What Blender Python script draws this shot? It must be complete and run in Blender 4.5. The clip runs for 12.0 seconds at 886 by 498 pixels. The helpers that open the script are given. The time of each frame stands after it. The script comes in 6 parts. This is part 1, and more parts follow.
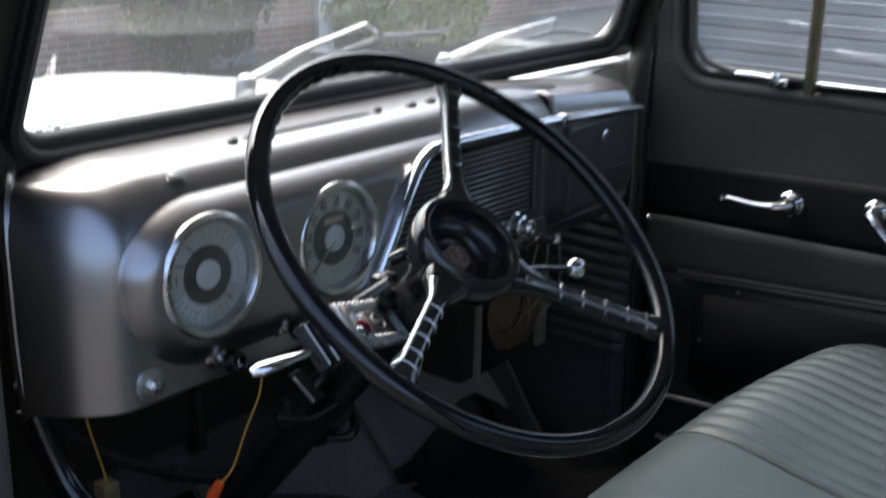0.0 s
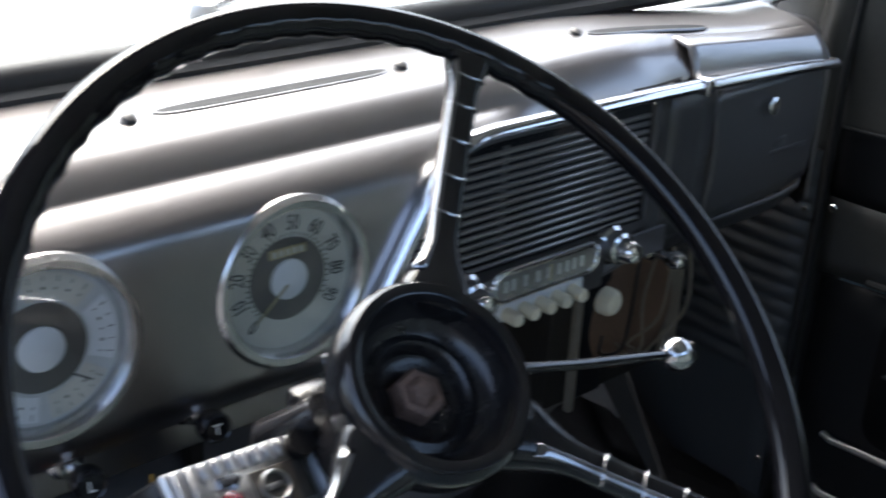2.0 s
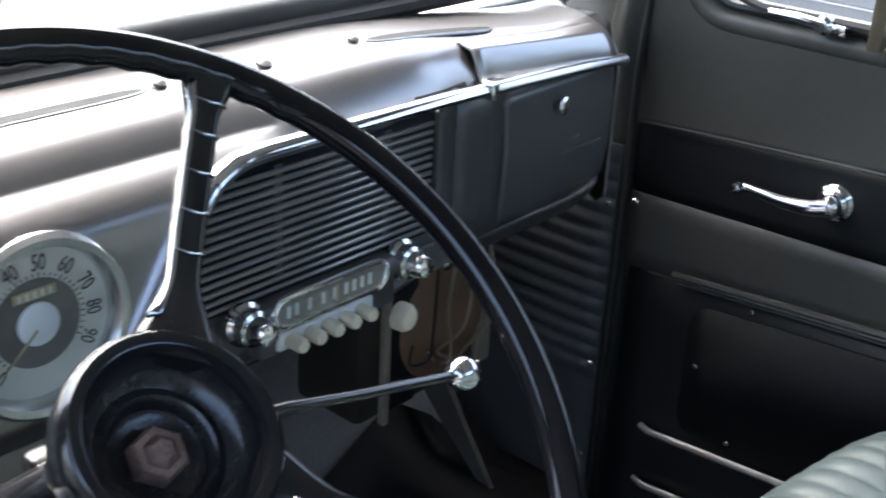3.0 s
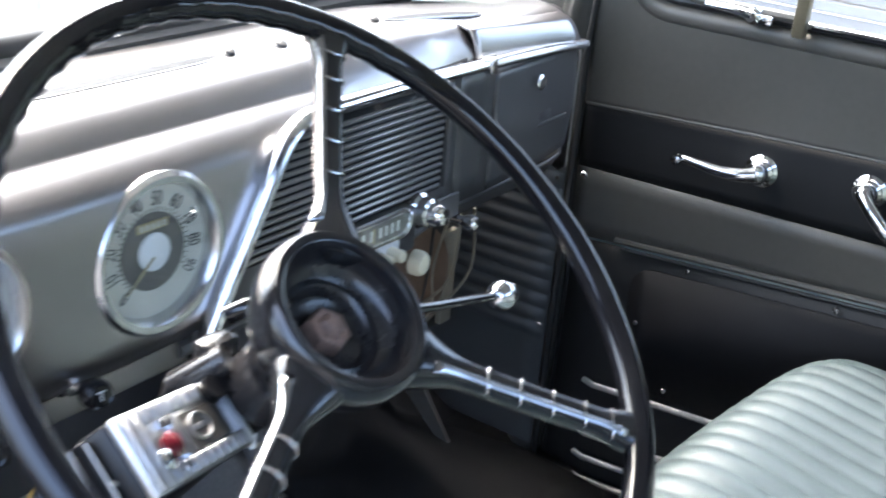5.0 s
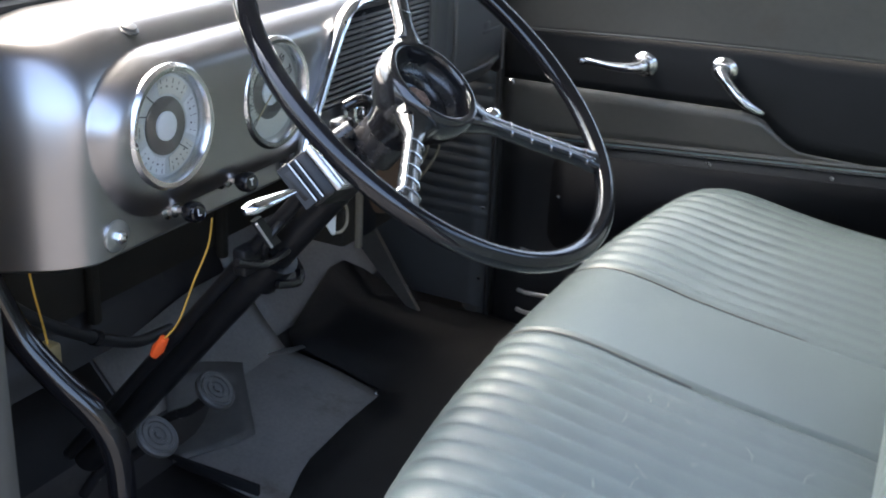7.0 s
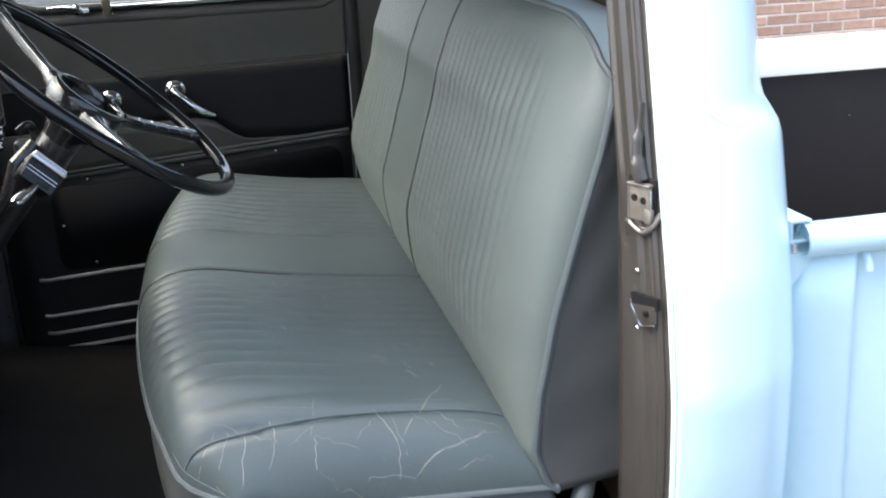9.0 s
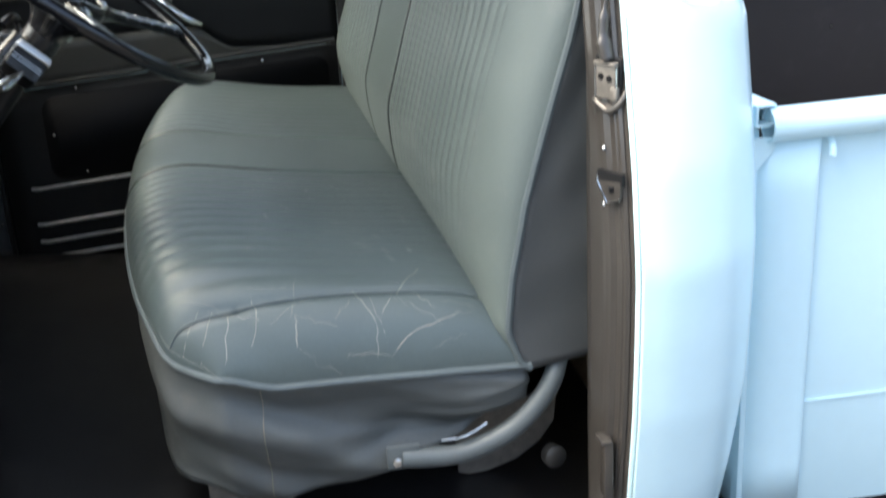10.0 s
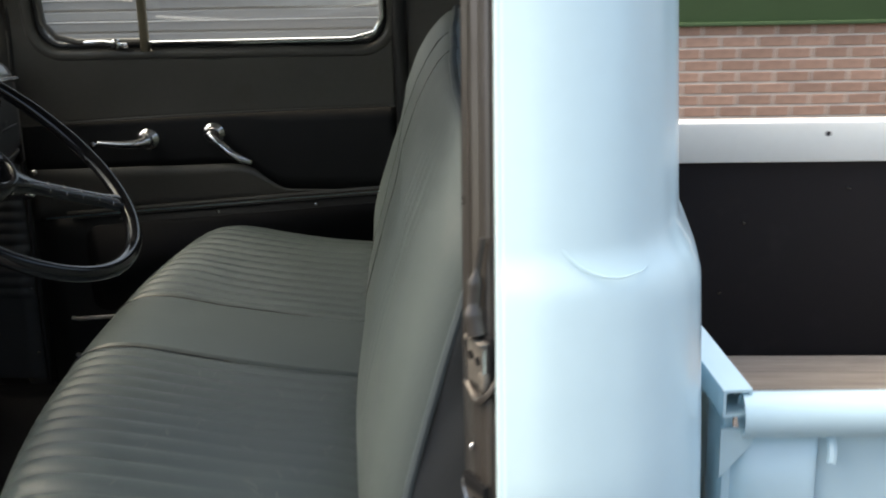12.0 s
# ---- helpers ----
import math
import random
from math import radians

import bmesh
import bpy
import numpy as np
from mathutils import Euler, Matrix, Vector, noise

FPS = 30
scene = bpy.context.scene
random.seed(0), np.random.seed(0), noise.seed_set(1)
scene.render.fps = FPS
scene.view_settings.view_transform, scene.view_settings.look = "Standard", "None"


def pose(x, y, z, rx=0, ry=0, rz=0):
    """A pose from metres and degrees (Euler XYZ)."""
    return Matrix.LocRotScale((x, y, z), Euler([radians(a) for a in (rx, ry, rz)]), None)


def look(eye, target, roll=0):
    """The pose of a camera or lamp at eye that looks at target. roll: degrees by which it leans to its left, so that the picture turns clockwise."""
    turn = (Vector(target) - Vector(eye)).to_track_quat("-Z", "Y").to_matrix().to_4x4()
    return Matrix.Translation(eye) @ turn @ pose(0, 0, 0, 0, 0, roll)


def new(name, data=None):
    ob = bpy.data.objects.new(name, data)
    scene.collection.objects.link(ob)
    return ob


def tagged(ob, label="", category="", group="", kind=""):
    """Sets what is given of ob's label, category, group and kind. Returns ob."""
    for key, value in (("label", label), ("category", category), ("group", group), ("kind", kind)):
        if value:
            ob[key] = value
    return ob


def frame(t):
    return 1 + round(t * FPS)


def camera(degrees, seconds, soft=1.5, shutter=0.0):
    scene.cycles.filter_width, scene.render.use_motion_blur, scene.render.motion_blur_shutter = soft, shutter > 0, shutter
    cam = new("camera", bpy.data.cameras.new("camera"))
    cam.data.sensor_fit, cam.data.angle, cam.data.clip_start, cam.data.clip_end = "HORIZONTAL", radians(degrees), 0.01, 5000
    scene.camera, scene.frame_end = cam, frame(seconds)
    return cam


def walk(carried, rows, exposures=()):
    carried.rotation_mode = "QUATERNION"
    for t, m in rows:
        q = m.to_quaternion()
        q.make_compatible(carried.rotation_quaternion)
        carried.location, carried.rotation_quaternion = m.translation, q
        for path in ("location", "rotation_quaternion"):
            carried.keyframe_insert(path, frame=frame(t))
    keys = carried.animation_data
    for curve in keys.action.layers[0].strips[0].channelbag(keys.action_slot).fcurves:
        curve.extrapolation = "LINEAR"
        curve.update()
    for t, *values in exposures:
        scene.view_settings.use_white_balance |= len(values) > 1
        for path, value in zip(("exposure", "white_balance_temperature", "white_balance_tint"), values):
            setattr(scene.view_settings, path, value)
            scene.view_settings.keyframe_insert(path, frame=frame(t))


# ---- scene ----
# A pickup cab seen through its open driver's door. x runs to the passenger side, y forward, z up from the cab floor.
cam = camera(41.0, 12.0, soft=1.8, shutter=0.5)
PATH = [
    (0.0, -1.2636, -0.7875, 1.1916, 72.40, -1.05, -51.05),
    (0.5, -1.1225, -0.6395, 1.1554, 67.95, -4.17, -47.64),
    (1.0, -0.9199, -0.5380, 1.1606, 65.92, -2.78, -41.14),
    (1.5, -0.8060, -0.5103, 1.1670, 65.67, -1.01, -38.18),
    (2.0, -0.7280, -0.5166, 1.1737, 65.38, -2.71, -40.37),
    (2.5, -0.6805, -0.5185, 1.1723, 65.70, -2.32, -45.50),
    (3.0, -0.6513, -0.5180, 1.1774, 65.48, -2.85, -48.48),
    (3.2, -0.6408, -0.5171, 1.1781, 65.36, -3.02, -49.86),
    (4.8, -0.8243, -0.5173, 1.1771, 66.18, -4.94, -54.92),
    (5.0, -0.8853, -0.5072, 1.1764, 66.49, -4.80, -54.89),
    (5.5, -1.0391, -0.5302, 1.1728, 67.42, -4.38, -56.06),
    (6.0, -1.1539, -0.5656, 1.1590, 67.13, -4.30, -57.24),
    (6.5, -1.3013, -0.6459, 1.1512, 67.93, -4.65, -58.35),
    (6.7, -1.3572, -0.6703, 1.1493, 67.79, -4.01, -59.42),
    (8.3, -1.9472, -0.5000, 1.1621, 72.24, 0.24, -86.68),
    (8.5, -2.0119, -0.4514, 1.1637, 72.90, -0.28, -90.82),
    (9.0, -2.1787, -0.3387, 1.1513, 71.74, 2.72, -99.55),
    (9.5, -2.2354, -0.3395, 1.1454, 71.33, 3.24, -99.83),
    (10.0, -2.2575, -0.3555, 1.0936, 68.78, 2.82, -99.68),
    (10.5, -2.2415, -0.3579, 1.0603, 66.44, 2.89, -99.05),
    (11.0, -2.2132, -0.4089, 1.1105, 68.82, 2.72, -99.94),
    (11.5, -2.1237, -0.5611, 1.1696, 72.64, 1.76, -95.62),
    (12.0, -1.9030, -0.8218, 1.1836, 72.83, 1.37, -86.98),
]
EXPOSURES = [(0.0, 2.1, 6050, 8), (0.5, 2.7, 6050, 8), (1.0, 2.8, 6050, 8), (1.5, 2.7, 6050, 8), (2.0, 2.65, 6050, 8), (2.5, 2.85, 6050, 8), (3.2, 3.45, 6050, 8), (5.0, 4.1, 6050, 8), (6.0, 3.95, 6100, 8), (6.5, 3.9, 6200, 8), (8.5, 2.95, 6350, 8), (9.0, 2.75, 6500, 6), (10.5, 2.55, 6700, 2), (12.0, 1.85, 7300, 5)]
walk(cam, [(r[0], pose(*r[1:])) for r in PATH], EXPOSURES)

# ---- light ----
world = bpy.data.worlds.new("daylight")
scene.world = world
world.use_nodes = True
wn = world.node_tree
sky = wn.nodes.new("ShaderNodeTexSky")
sky.sky_type = "NISHITA"
sky.sun_disc = False
sky.sun_elevation = radians(57)
sky.sun_rotation = radians(16)
sky.air_density, sky.dust_density, sky.ozone_density = 0.8, 6.0, 0.2
wn.links.new(sky.outputs[0], wn.nodes["Background"].inputs[0])
wn.nodes["Background"].inputs[1].default_value = 0.15
sun_data = bpy.data.lights.new("sun", "SUN")
sun_data.energy, sun_data.angle, sun_data.color = 0.8, radians(80), (1.0, 0.985, 0.96)
sun = new("sun", sun_data)
sun.matrix_world = look((0.85, 3.0, 5.0), (0, 0, 0))


# ---- materials ----
def mat(name, base, rough=0.5, metal=0.0, var=0.15, coarse=6.0, fine=120.0, bump=0.0, bump_scale=300.0,
        coat=0.0, rough_var=0.1, dirt=None, dirt_amount=0.0, spec=0.5, dirt_scale=9.0, stretch=None):
    m = bpy.data.materials.new(name)
    m.use_nodes = True
    nt = m.node_tree
    N, L = nt.nodes, nt.links
    p = N["Principled BSDF"]
    tc = N.new("ShaderNodeTexCoord")
    where = tc.outputs["Object"]
    if stretch:
        mp = N.new("ShaderNodeMapping")
        mp.inputs["Scale"].default_value = stretch
        L.new(where, mp.inputs["Vector"])
        where = mp.outputs[0]
    big, small = N.new("ShaderNodeTexNoise"), N.new("ShaderNodeTexNoise")
    big.inputs["Scale"].default_value, small.inputs["Scale"].default_value = coarse, fine
    big.inputs["Detail"].default_value, small.inputs["Detail"].default_value = 5, 3
    for n in (big, small):
        L.new(where, n.inputs["Vector"])
    mixn = N.new("ShaderNodeMath")
    mixn.operation = "MULTIPLY_ADD"
    mixn.inputs[1].default_value, mixn.inputs[2].default_value = 0.35, 0.0
    L.new(small.outputs[0], mixn.inputs[0])
    add = N.new("ShaderNodeMath")
    add.operation = "MULTIPLY_ADD"
    add.inputs[1].default_value = 0.65
    L.new(big.outputs[0], add.inputs[0])
    L.new(mixn.outputs[0], add.inputs[2])
    ramp = N.new("ShaderNodeValToRGB")
    lo = [max(0.0, c * (1 - var)) for c in base]
    hi = [min(1.0, c * (1 + var)) for c in base]
    ramp.color_ramp.elements[0].position, ramp.color_ramp.elements[0].color = 0.3, (*lo, 1)
    ramp.color_ramp.elements[1].position, ramp.color_ramp.elements[1].color = 0.7, (*hi, 1)
    L.new(add.outputs[0], ramp.inputs[0])
    colour = ramp.outputs[0]
    if dirt:
        spots = N.new("ShaderNodeTexNoise")
        spots.inputs["Scale"].default_value, spots.inputs["Detail"].default_value = dirt_scale, 8
        spots.inputs["Roughness"].default_value = 0.7
        L.new(where, spots.inputs["Vector"])
        cut = N.new("ShaderNodeMapRange")
        cut.inputs[1].default_value, cut.inputs[2].default_value = 0.56, 0.72
        cut.inputs[4].default_value = dirt_amount
        L.new(spots.outputs[0], cut.inputs[0])
        mx = N.new("ShaderNodeMix")
        mx.data_type = "RGBA"
        L.new(cut.outputs[0], mx.inputs[0])
        L.new(colour, mx.inputs[6])
        mx.inputs[7].default_value = (*dirt, 1)
        colour = mx.outputs[2]
    L.new(colour, p.inputs["Base Color"])
    rr = N.new("ShaderNodeMapRange")
    rr.inputs[1].default_value, rr.inputs[2].default_value = 0.25, 0.75
    rr.inputs[3].default_value, rr.inputs[4].default_value = max(0.02, rough - rough_var), min(1, rough + rough_var)
    L.new(add.outputs[0], rr.inputs[0])
    L.new(rr.outputs[0], p.inputs["Roughness"])
    p.inputs["Metallic"].default_value = metal
    p.inputs["Coat Weight"].default_value = coat
    p.inputs["Coat Roughness"].default_value = 0.12
    p.inputs["Specular IOR Level"].default_value = spec
    if bump:
        bn = N.new("ShaderNodeTexNoise")
        bn.inputs["Scale"].default_value, bn.inputs["Detail"].default_value = bump_scale, 4
        L.new(tc.outputs["Object"], bn.inputs["Vector"])
        b = N.new("ShaderNodeBump")
        b.inputs["Strength"].default_value, b.inputs["Distance"].default_value = bump, 0.002
        L.new(bn.outputs[0], b.inputs["Height"])
        L.new(b.outputs[0], p.inputs["Normal"])
    return m


def glass(name, tint=(0.95, 0.97, 0.96), rough=0.0, veil=0.0):
    m = bpy.data.materials.new(name)
    m.use_nodes = True
    nt = m.node_tree
    nt.nodes.remove(nt.nodes["Principled BSDF"])
    out = nt.nodes["Material Output"]
    tr, gl, mx, fr = (nt.nodes.new(k) for k in ("ShaderNodeBsdfTransparent", "ShaderNodeBsdfGlossy", "ShaderNodeMixShader", "ShaderNodeLayerWeight"))
    gain = nt.nodes.new("ShaderNodeMapRange")
    gain.inputs[3].default_value, gain.inputs[4].default_value = 0.04, 0.45
    tr.inputs[0].default_value = (*tint, 1)
    gl.inputs["Roughness"].default_value = rough
    fr.inputs[0].default_value = 0.25
    nt.links.new(fr.outputs[1], gain.inputs[0])
    nt.links.new(gain.outputs[0], mx.inputs[0])
    nt.links.new(tr.outputs[0], mx.inputs[1])
    nt.links.new(gl.outputs[0], mx.inputs[2])
    # Thin translucent film added to imitate veiling glare on the pane.
    if veil:
        haze, film = nt.nodes.new("ShaderNodeBsdfTranslucent"), nt.nodes.new("ShaderNodeMixShader")
        tex, amount, tc = nt.nodes.new("ShaderNodeTexNoise"), nt.nodes.new("ShaderNodeMapRange"), nt.nodes.new("ShaderNodeTexCoord")
        haze.inputs[0].default_value = (0.9, 0.9, 0.88, 1)
        tex.inputs["Scale"].default_value, tex.inputs["Detail"].default_value = 5.0, 6
        amount.inputs[3].default_value, amount.inputs[4].default_value = veil * 0.6, veil * 1.4
        nt.links.new(tc.outputs["Object"], tex.inputs["Vector"])
        nt.links.new(tex.outputs[0], amount.inputs[0])
        nt.links.new(amount.outputs[0], film.inputs[0])
        nt.links.new(mx.outputs[0], film.inputs[1])
        nt.links.new(haze.outputs[0], film.inputs[2])
        nt.links.new(film.outputs[0], out.inputs[0])
    else:
        nt.links.new(mx.outputs[0], out.inputs[0])
    return m


DASH = mat("dash_paint", (0.33, 0.316, 0.314), 0.32, 1.0, 0.04, 3, 40, coat=0.5, rough_var=0.015)
PAINT = mat("cab_paint", (0.084, 0.08, 0.07), 0.42, 0.15, 0.12, 4, 90, 0.05, 500, coat=0.05, dirt=(0.07, 0.055, 0.04), dirt_amount=0.35)
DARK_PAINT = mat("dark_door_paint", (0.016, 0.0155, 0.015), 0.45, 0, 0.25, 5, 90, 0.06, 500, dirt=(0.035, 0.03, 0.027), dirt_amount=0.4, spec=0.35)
GLOVE = mat("glovebox_paint", (0.1, 0.097, 0.094), 0.4, 0.5, 0.12, 5, 200, 0.06, 700, coat=0.15)
BLACK_TRIM = mat("black_trim", (0.011, 0.0115, 0.012), 0.55, 0, 0.3, 8, 250, 0.15, 900, spec=0.25)
RECESS = mat("recess_black", (0.010, 0.010, 0.011), 0.6, 0, 0.3, 8, 200, 0.1, 600, spec=0.2)
CHROME = mat("chrome", (0.78, 0.78, 0.79), 0.1, 1.0, 0.06, 10, 300, rough_var=0.05)
WORN_CHROME = mat("worn_chrome", (0.62, 0.62, 0.62), 0.24, 1.0, 0.12, 20, 200, rough_var=0.06)
ALU = mat("cast_metal", (0.55, 0.55, 0.55), 0.35, 1.0, 0.15, 30, 300, 0.15, 600)
WHEEL_BLACK = mat("wheel_black", (0.006, 0.006, 0.007), 0.09, 0, 0.3, 10, 200, 0.012, 300, rough_var=0.04)
HUB_BLACK = mat("hub_black", (0.016, 0.015, 0.015), 0.22, 0, 0.3, 40, 400, 0.08, 500, dirt=(0.06, 0.056, 0.052), dirt_amount=0.45, dirt_scale=60)
BRASS_NUT = mat("rusty_nut", (0.26, 0.17, 0.13), 0.55, 0.4, 0.45, 90, 500, 0.5, 400, dirt=(0.08, 0.06, 0.05), dirt_amount=0.8, dirt_scale=120)
# Same vinyl on cushion and backrest; the cushion's darker colour holds dirt and shade.
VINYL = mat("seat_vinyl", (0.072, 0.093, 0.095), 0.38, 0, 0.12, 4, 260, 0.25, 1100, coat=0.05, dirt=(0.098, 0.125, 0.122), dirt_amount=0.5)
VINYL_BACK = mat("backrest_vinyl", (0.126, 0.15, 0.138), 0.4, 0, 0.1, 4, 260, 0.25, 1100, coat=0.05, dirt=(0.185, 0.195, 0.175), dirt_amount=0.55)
VINYL_SKIRT = mat("skirt_vinyl", (0.08, 0.088, 0.088), 0.5, 0, 0.14, 5, 260, 0.25, 900, dirt=(0.13, 0.12, 0.105), dirt_amount=0.5)
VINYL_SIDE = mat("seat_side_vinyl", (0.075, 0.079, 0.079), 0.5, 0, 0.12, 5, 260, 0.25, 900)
# Backrest's top edge: the light falling on it is put into this pale colour.
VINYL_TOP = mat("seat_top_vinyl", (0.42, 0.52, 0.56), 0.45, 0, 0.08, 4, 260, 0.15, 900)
CRACK = mat("cracked_backing", (0.3, 0.29, 0.265), 0.8, 0, 0.25, 40, 400, 0.3, 600)
PIPING = mat("piping", (0.1, 0.12, 0.124), 0.4, 0, 0.1, 8, 200)
DUSTY_STEEL = mat("dusty_steel", (0.2, 0.182, 0.16), 0.5, 0.4, 0.25, 60, 400, 0.3, 500, dirt=(0.1, 0.08, 0.06), dirt_amount=0.6, dirt_scale=80)
BARE = mat("bare_steel", (0.72, 0.71, 0.69), 0.45, 0.85, 0.2, 30, 300, 0.1, 600)
SLAT = mat("grille_paint", (0.24, 0.225, 0.215), 0.38, 0.6, 0.1, 8, 200, coat=0.2)
RUBBER = mat("rubber", (0.016, 0.016, 0.016), 0.45, 0, 0.3, 15, 200, 0.1, 500)
PEDAL_RUBBER = mat("pedal_rubber", (0.07, 0.069, 0.067), 0.5, 0, 0.3, 30, 300, 0.2, 500)
MAT_BLACK = mat("floor_mat", (0.008, 0.008, 0.0085), 0.6, 0, 0.35, 5, 300, 0.4, 800, dirt=(0.022, 0.021, 0.02), dirt_amount=0.5, spec=0.3)
FLOOR_PAINT = mat("floor_paint", (0.022, 0.021, 0.022), 0.34, 0.2, 0.25, 5, 150, 0.15, 400, dirt=(0.07, 0.06, 0.05), dirt_amount=0.4)
TOE_GREY = mat("toe_grey", (0.16, 0.155, 0.147), 0.6, 0, 0.3, 7, 150, 0.2, 300, dirt=(0.05, 0.035, 0.02), dirt_amount=0.6)
FIREWALL = mat("firewall_brown", (0.03, 0.026, 0.02), 0.65, 0, 0.3, 8, 150, 0.2, 300, dirt=(0.05, 0.035, 0.02), dirt_amount=0.5, spec=0.25)
KICK = mat("kick_panel_vinyl", (0.05, 0.052, 0.052), 0.48, 0, 0.15, 6, 300, 0.2, 800)
JAMB = mat("jamb_brown", (0.07, 0.063, 0.057), 0.3, 0.4, 0.05, 5, 60, coat=0.3, rough_var=0.04)
BODY = mat("pale_blue_paint", (0.6, 0.79, 0.85), 0.3, 0, 0.03, 2, 40, coat=0.5, rough_var=0.04)
BODY_WHITE = mat("white_paint", (0.78, 0.82, 0.82), 0.35, 0, 0.03, 3, 60, coat=0.3)
BED_BLACK = mat("bed_liner", (0.008, 0.007, 0.009), 0.75, 0, 0.3, 4, 200, 0.5, 500, dirt=(0.025, 0.023, 0.025), dirt_amount=0.35, spec=0.3)
WOOD = mat("weathered_wood", (0.3, 0.265, 0.24), 0.85, 0, 0.4, 14, 60, 0.6, 200, dirt=(0.09, 0.075, 0.062), dirt_amount=0.75, dirt_scale=14, stretch=(1, 0.07, 1))
CREAM = mat("dial_cream", (0.52, 0.5, 0.42), 0.5, 0, 0.06, 20, 200)
SILVER_FACE = mat("dial_silver", (0.66, 0.67, 0.66), 0.45, 0.15, 0.06, 20, 200)
DIAL_GREY = mat("dial_grey", (0.5, 0.51, 0.49), 0.4, 0.2, 0.08, 20, 200)
DIAL_BROWN = mat("dial_brown", (0.1, 0.092, 0.08), 0.45, 0.3, 0.12, 30, 300)
INK = mat("dial_ink", (0.04, 0.038, 0.035), 0.6)
RED = mat("red_lens", (0.11, 0.005, 0.01), 0.25, 0, 0.15, 40, coat=0.5)
IVORY = mat("ivory_plastic", (0.62, 0.57, 0.42), 0.35, 0, 0.08, 40, 300)
TAN = mat("tan_card", (0.33, 0.26, 0.16), 0.7, 0, 0.2, 6, 120, 0.2, 200, dirt=(0.16, 0.11, 0.06), dirt_amount=0.5)
HEADLINER = mat("headliner_board", (0.3, 0.3, 0.295), 0.8, 0, 0.15, 6, 120, 0.2, 200, dirt=(0.2, 0.19, 0.17), dirt_amount=0.4)
CARD = mat("heater_brown", (0.14, 0.085, 0.05), 0.6, 0, 0.3, 14, 160, 0.2, 250)
CARD_DULL = mat("dull_brace", (0.075, 0.068, 0.058), 0.6, 0, 0.25, 10, 120, 0.2, 250)
CARD_PALE = mat("pale_card", (0.22, 0.19, 0.14), 0.7, 0, 0.2, 12, 160, 0.1, 250)
ORANGE = mat("orange_plastic", (0.75, 0.1, 0.02), 0.35, 0, 0.1, 40)
YELLOW = mat("yellow_wire", (0.5, 0.29, 0.05), 0.5, 0, 0.1, 40)
TARNISH = mat("tarnished_bar", (0.17, 0.15, 0.1), 0.42, 0.6, 0.25, 40, 200)
BRASS = mat("brass", (0.36, 0.3, 0.16), 0.4, 0.6, 0.2, 40)
BRICK = mat("brick_clay", (0.43, 0.27, 0.2), 0.85, 0, 0.3, 6, 60, 0.5, 120, dirt=(0.36, 0.24, 0.18), dirt_amount=0.35)
MORTAR = mat("mortar", (0.7, 0.63, 0.55), 0.9, 0, 0.15, 6, 100, 0.5, 200)
GREEN = mat("green_board", (0.05, 0.09, 0.035), 0.6, 0, 0.15, 2, 40, 0.1, 80)
SIDING = mat("grey_siding", (0.14, 0.155, 0.17), 0.55, 0, 0.12, 2, 40, 0.1, 100)
BLOCK_DARK = mat("block_dark", (0.12, 0.108, 0.094), 0.8, 0, 0.3, 1.5, 20, 0.3, 40)
DARK_CHROME = mat("dark_chrome", (0.42, 0.42, 0.43), 0.16, 1.0, 0.08, 20, 200, rough_var=0.04)
COLUMN = mat("column_black", (0.007, 0.007, 0.0075), 0.34, 0, 0.3, 20, 200, 0.1, 400, dirt=(0.022, 0.02, 0.019), dirt_amount=0.4, dirt_scale=40, spec=0.3)
HUB_GLOSS = mat("hub_gloss", (0.009, 0.009, 0.01), 0.17, 0, 0.3, 20, 200, 0.015, 300, rough_var=0.06, coat=0.35)
FRAME_GREY = mat("frame_grey", (0.085, 0.098, 0.102), 0.42, 0, 0.15, 20, 200, 0.1, 400, dirt=(0.13, 0.115, 0.095), dirt_amount=0.5, dirt_scale=30)
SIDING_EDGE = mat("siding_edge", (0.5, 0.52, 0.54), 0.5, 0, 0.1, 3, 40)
DRIVEWAY = mat("driveway", (0.05, 0.049, 0.047), 0.9, 0, 0.2, 0.8, 60, 0.6, 90)
CONCRETE = mat("concrete", (0.3, 0.31, 0.33), 0.85, 0, 0.15, 3, 60, 0.4, 100)
LEAF = mat("leaf", (0.05, 0.09, 0.03), 0.6, 0, 0.4, 3, 30)
LEAF_YELLOW = mat("leaf_yellow", (0.2, 0.24, 0.06), 0.6, 0, 0.35, 3, 30)
BARK = mat("bark", (0.07, 0.055, 0.04), 0.9, 0, 0.3, 10, 60, 0.5, 80)
GLASS = glass("window_glass", veil=0.03)
WINDSHIELD = glass("windshield_glass", veil=0.014)
DIAL_GLASS = glass("dial_glass", (0.97, 0.98, 0.98))


# ---- mesh tools ----
class Base:
    """Where the group of things that is being built has its origin."""
    at = Vector((0, 0, 0))
    turn = Matrix.Identity(4)


class Geo:
    def __init__(self, *shapes):
        self.v, self.f = [], []
        for s in shapes:
            self.add(s)

    def add(self, shape, m=None):
        v, f = shape
        k = len(self.v)
        self.v += [tuple(m @ Vector(p)) for p in v] if m else [tuple(p) for p in v]
        self.f += [tuple(i + k for i in q) for q in f]
        return self


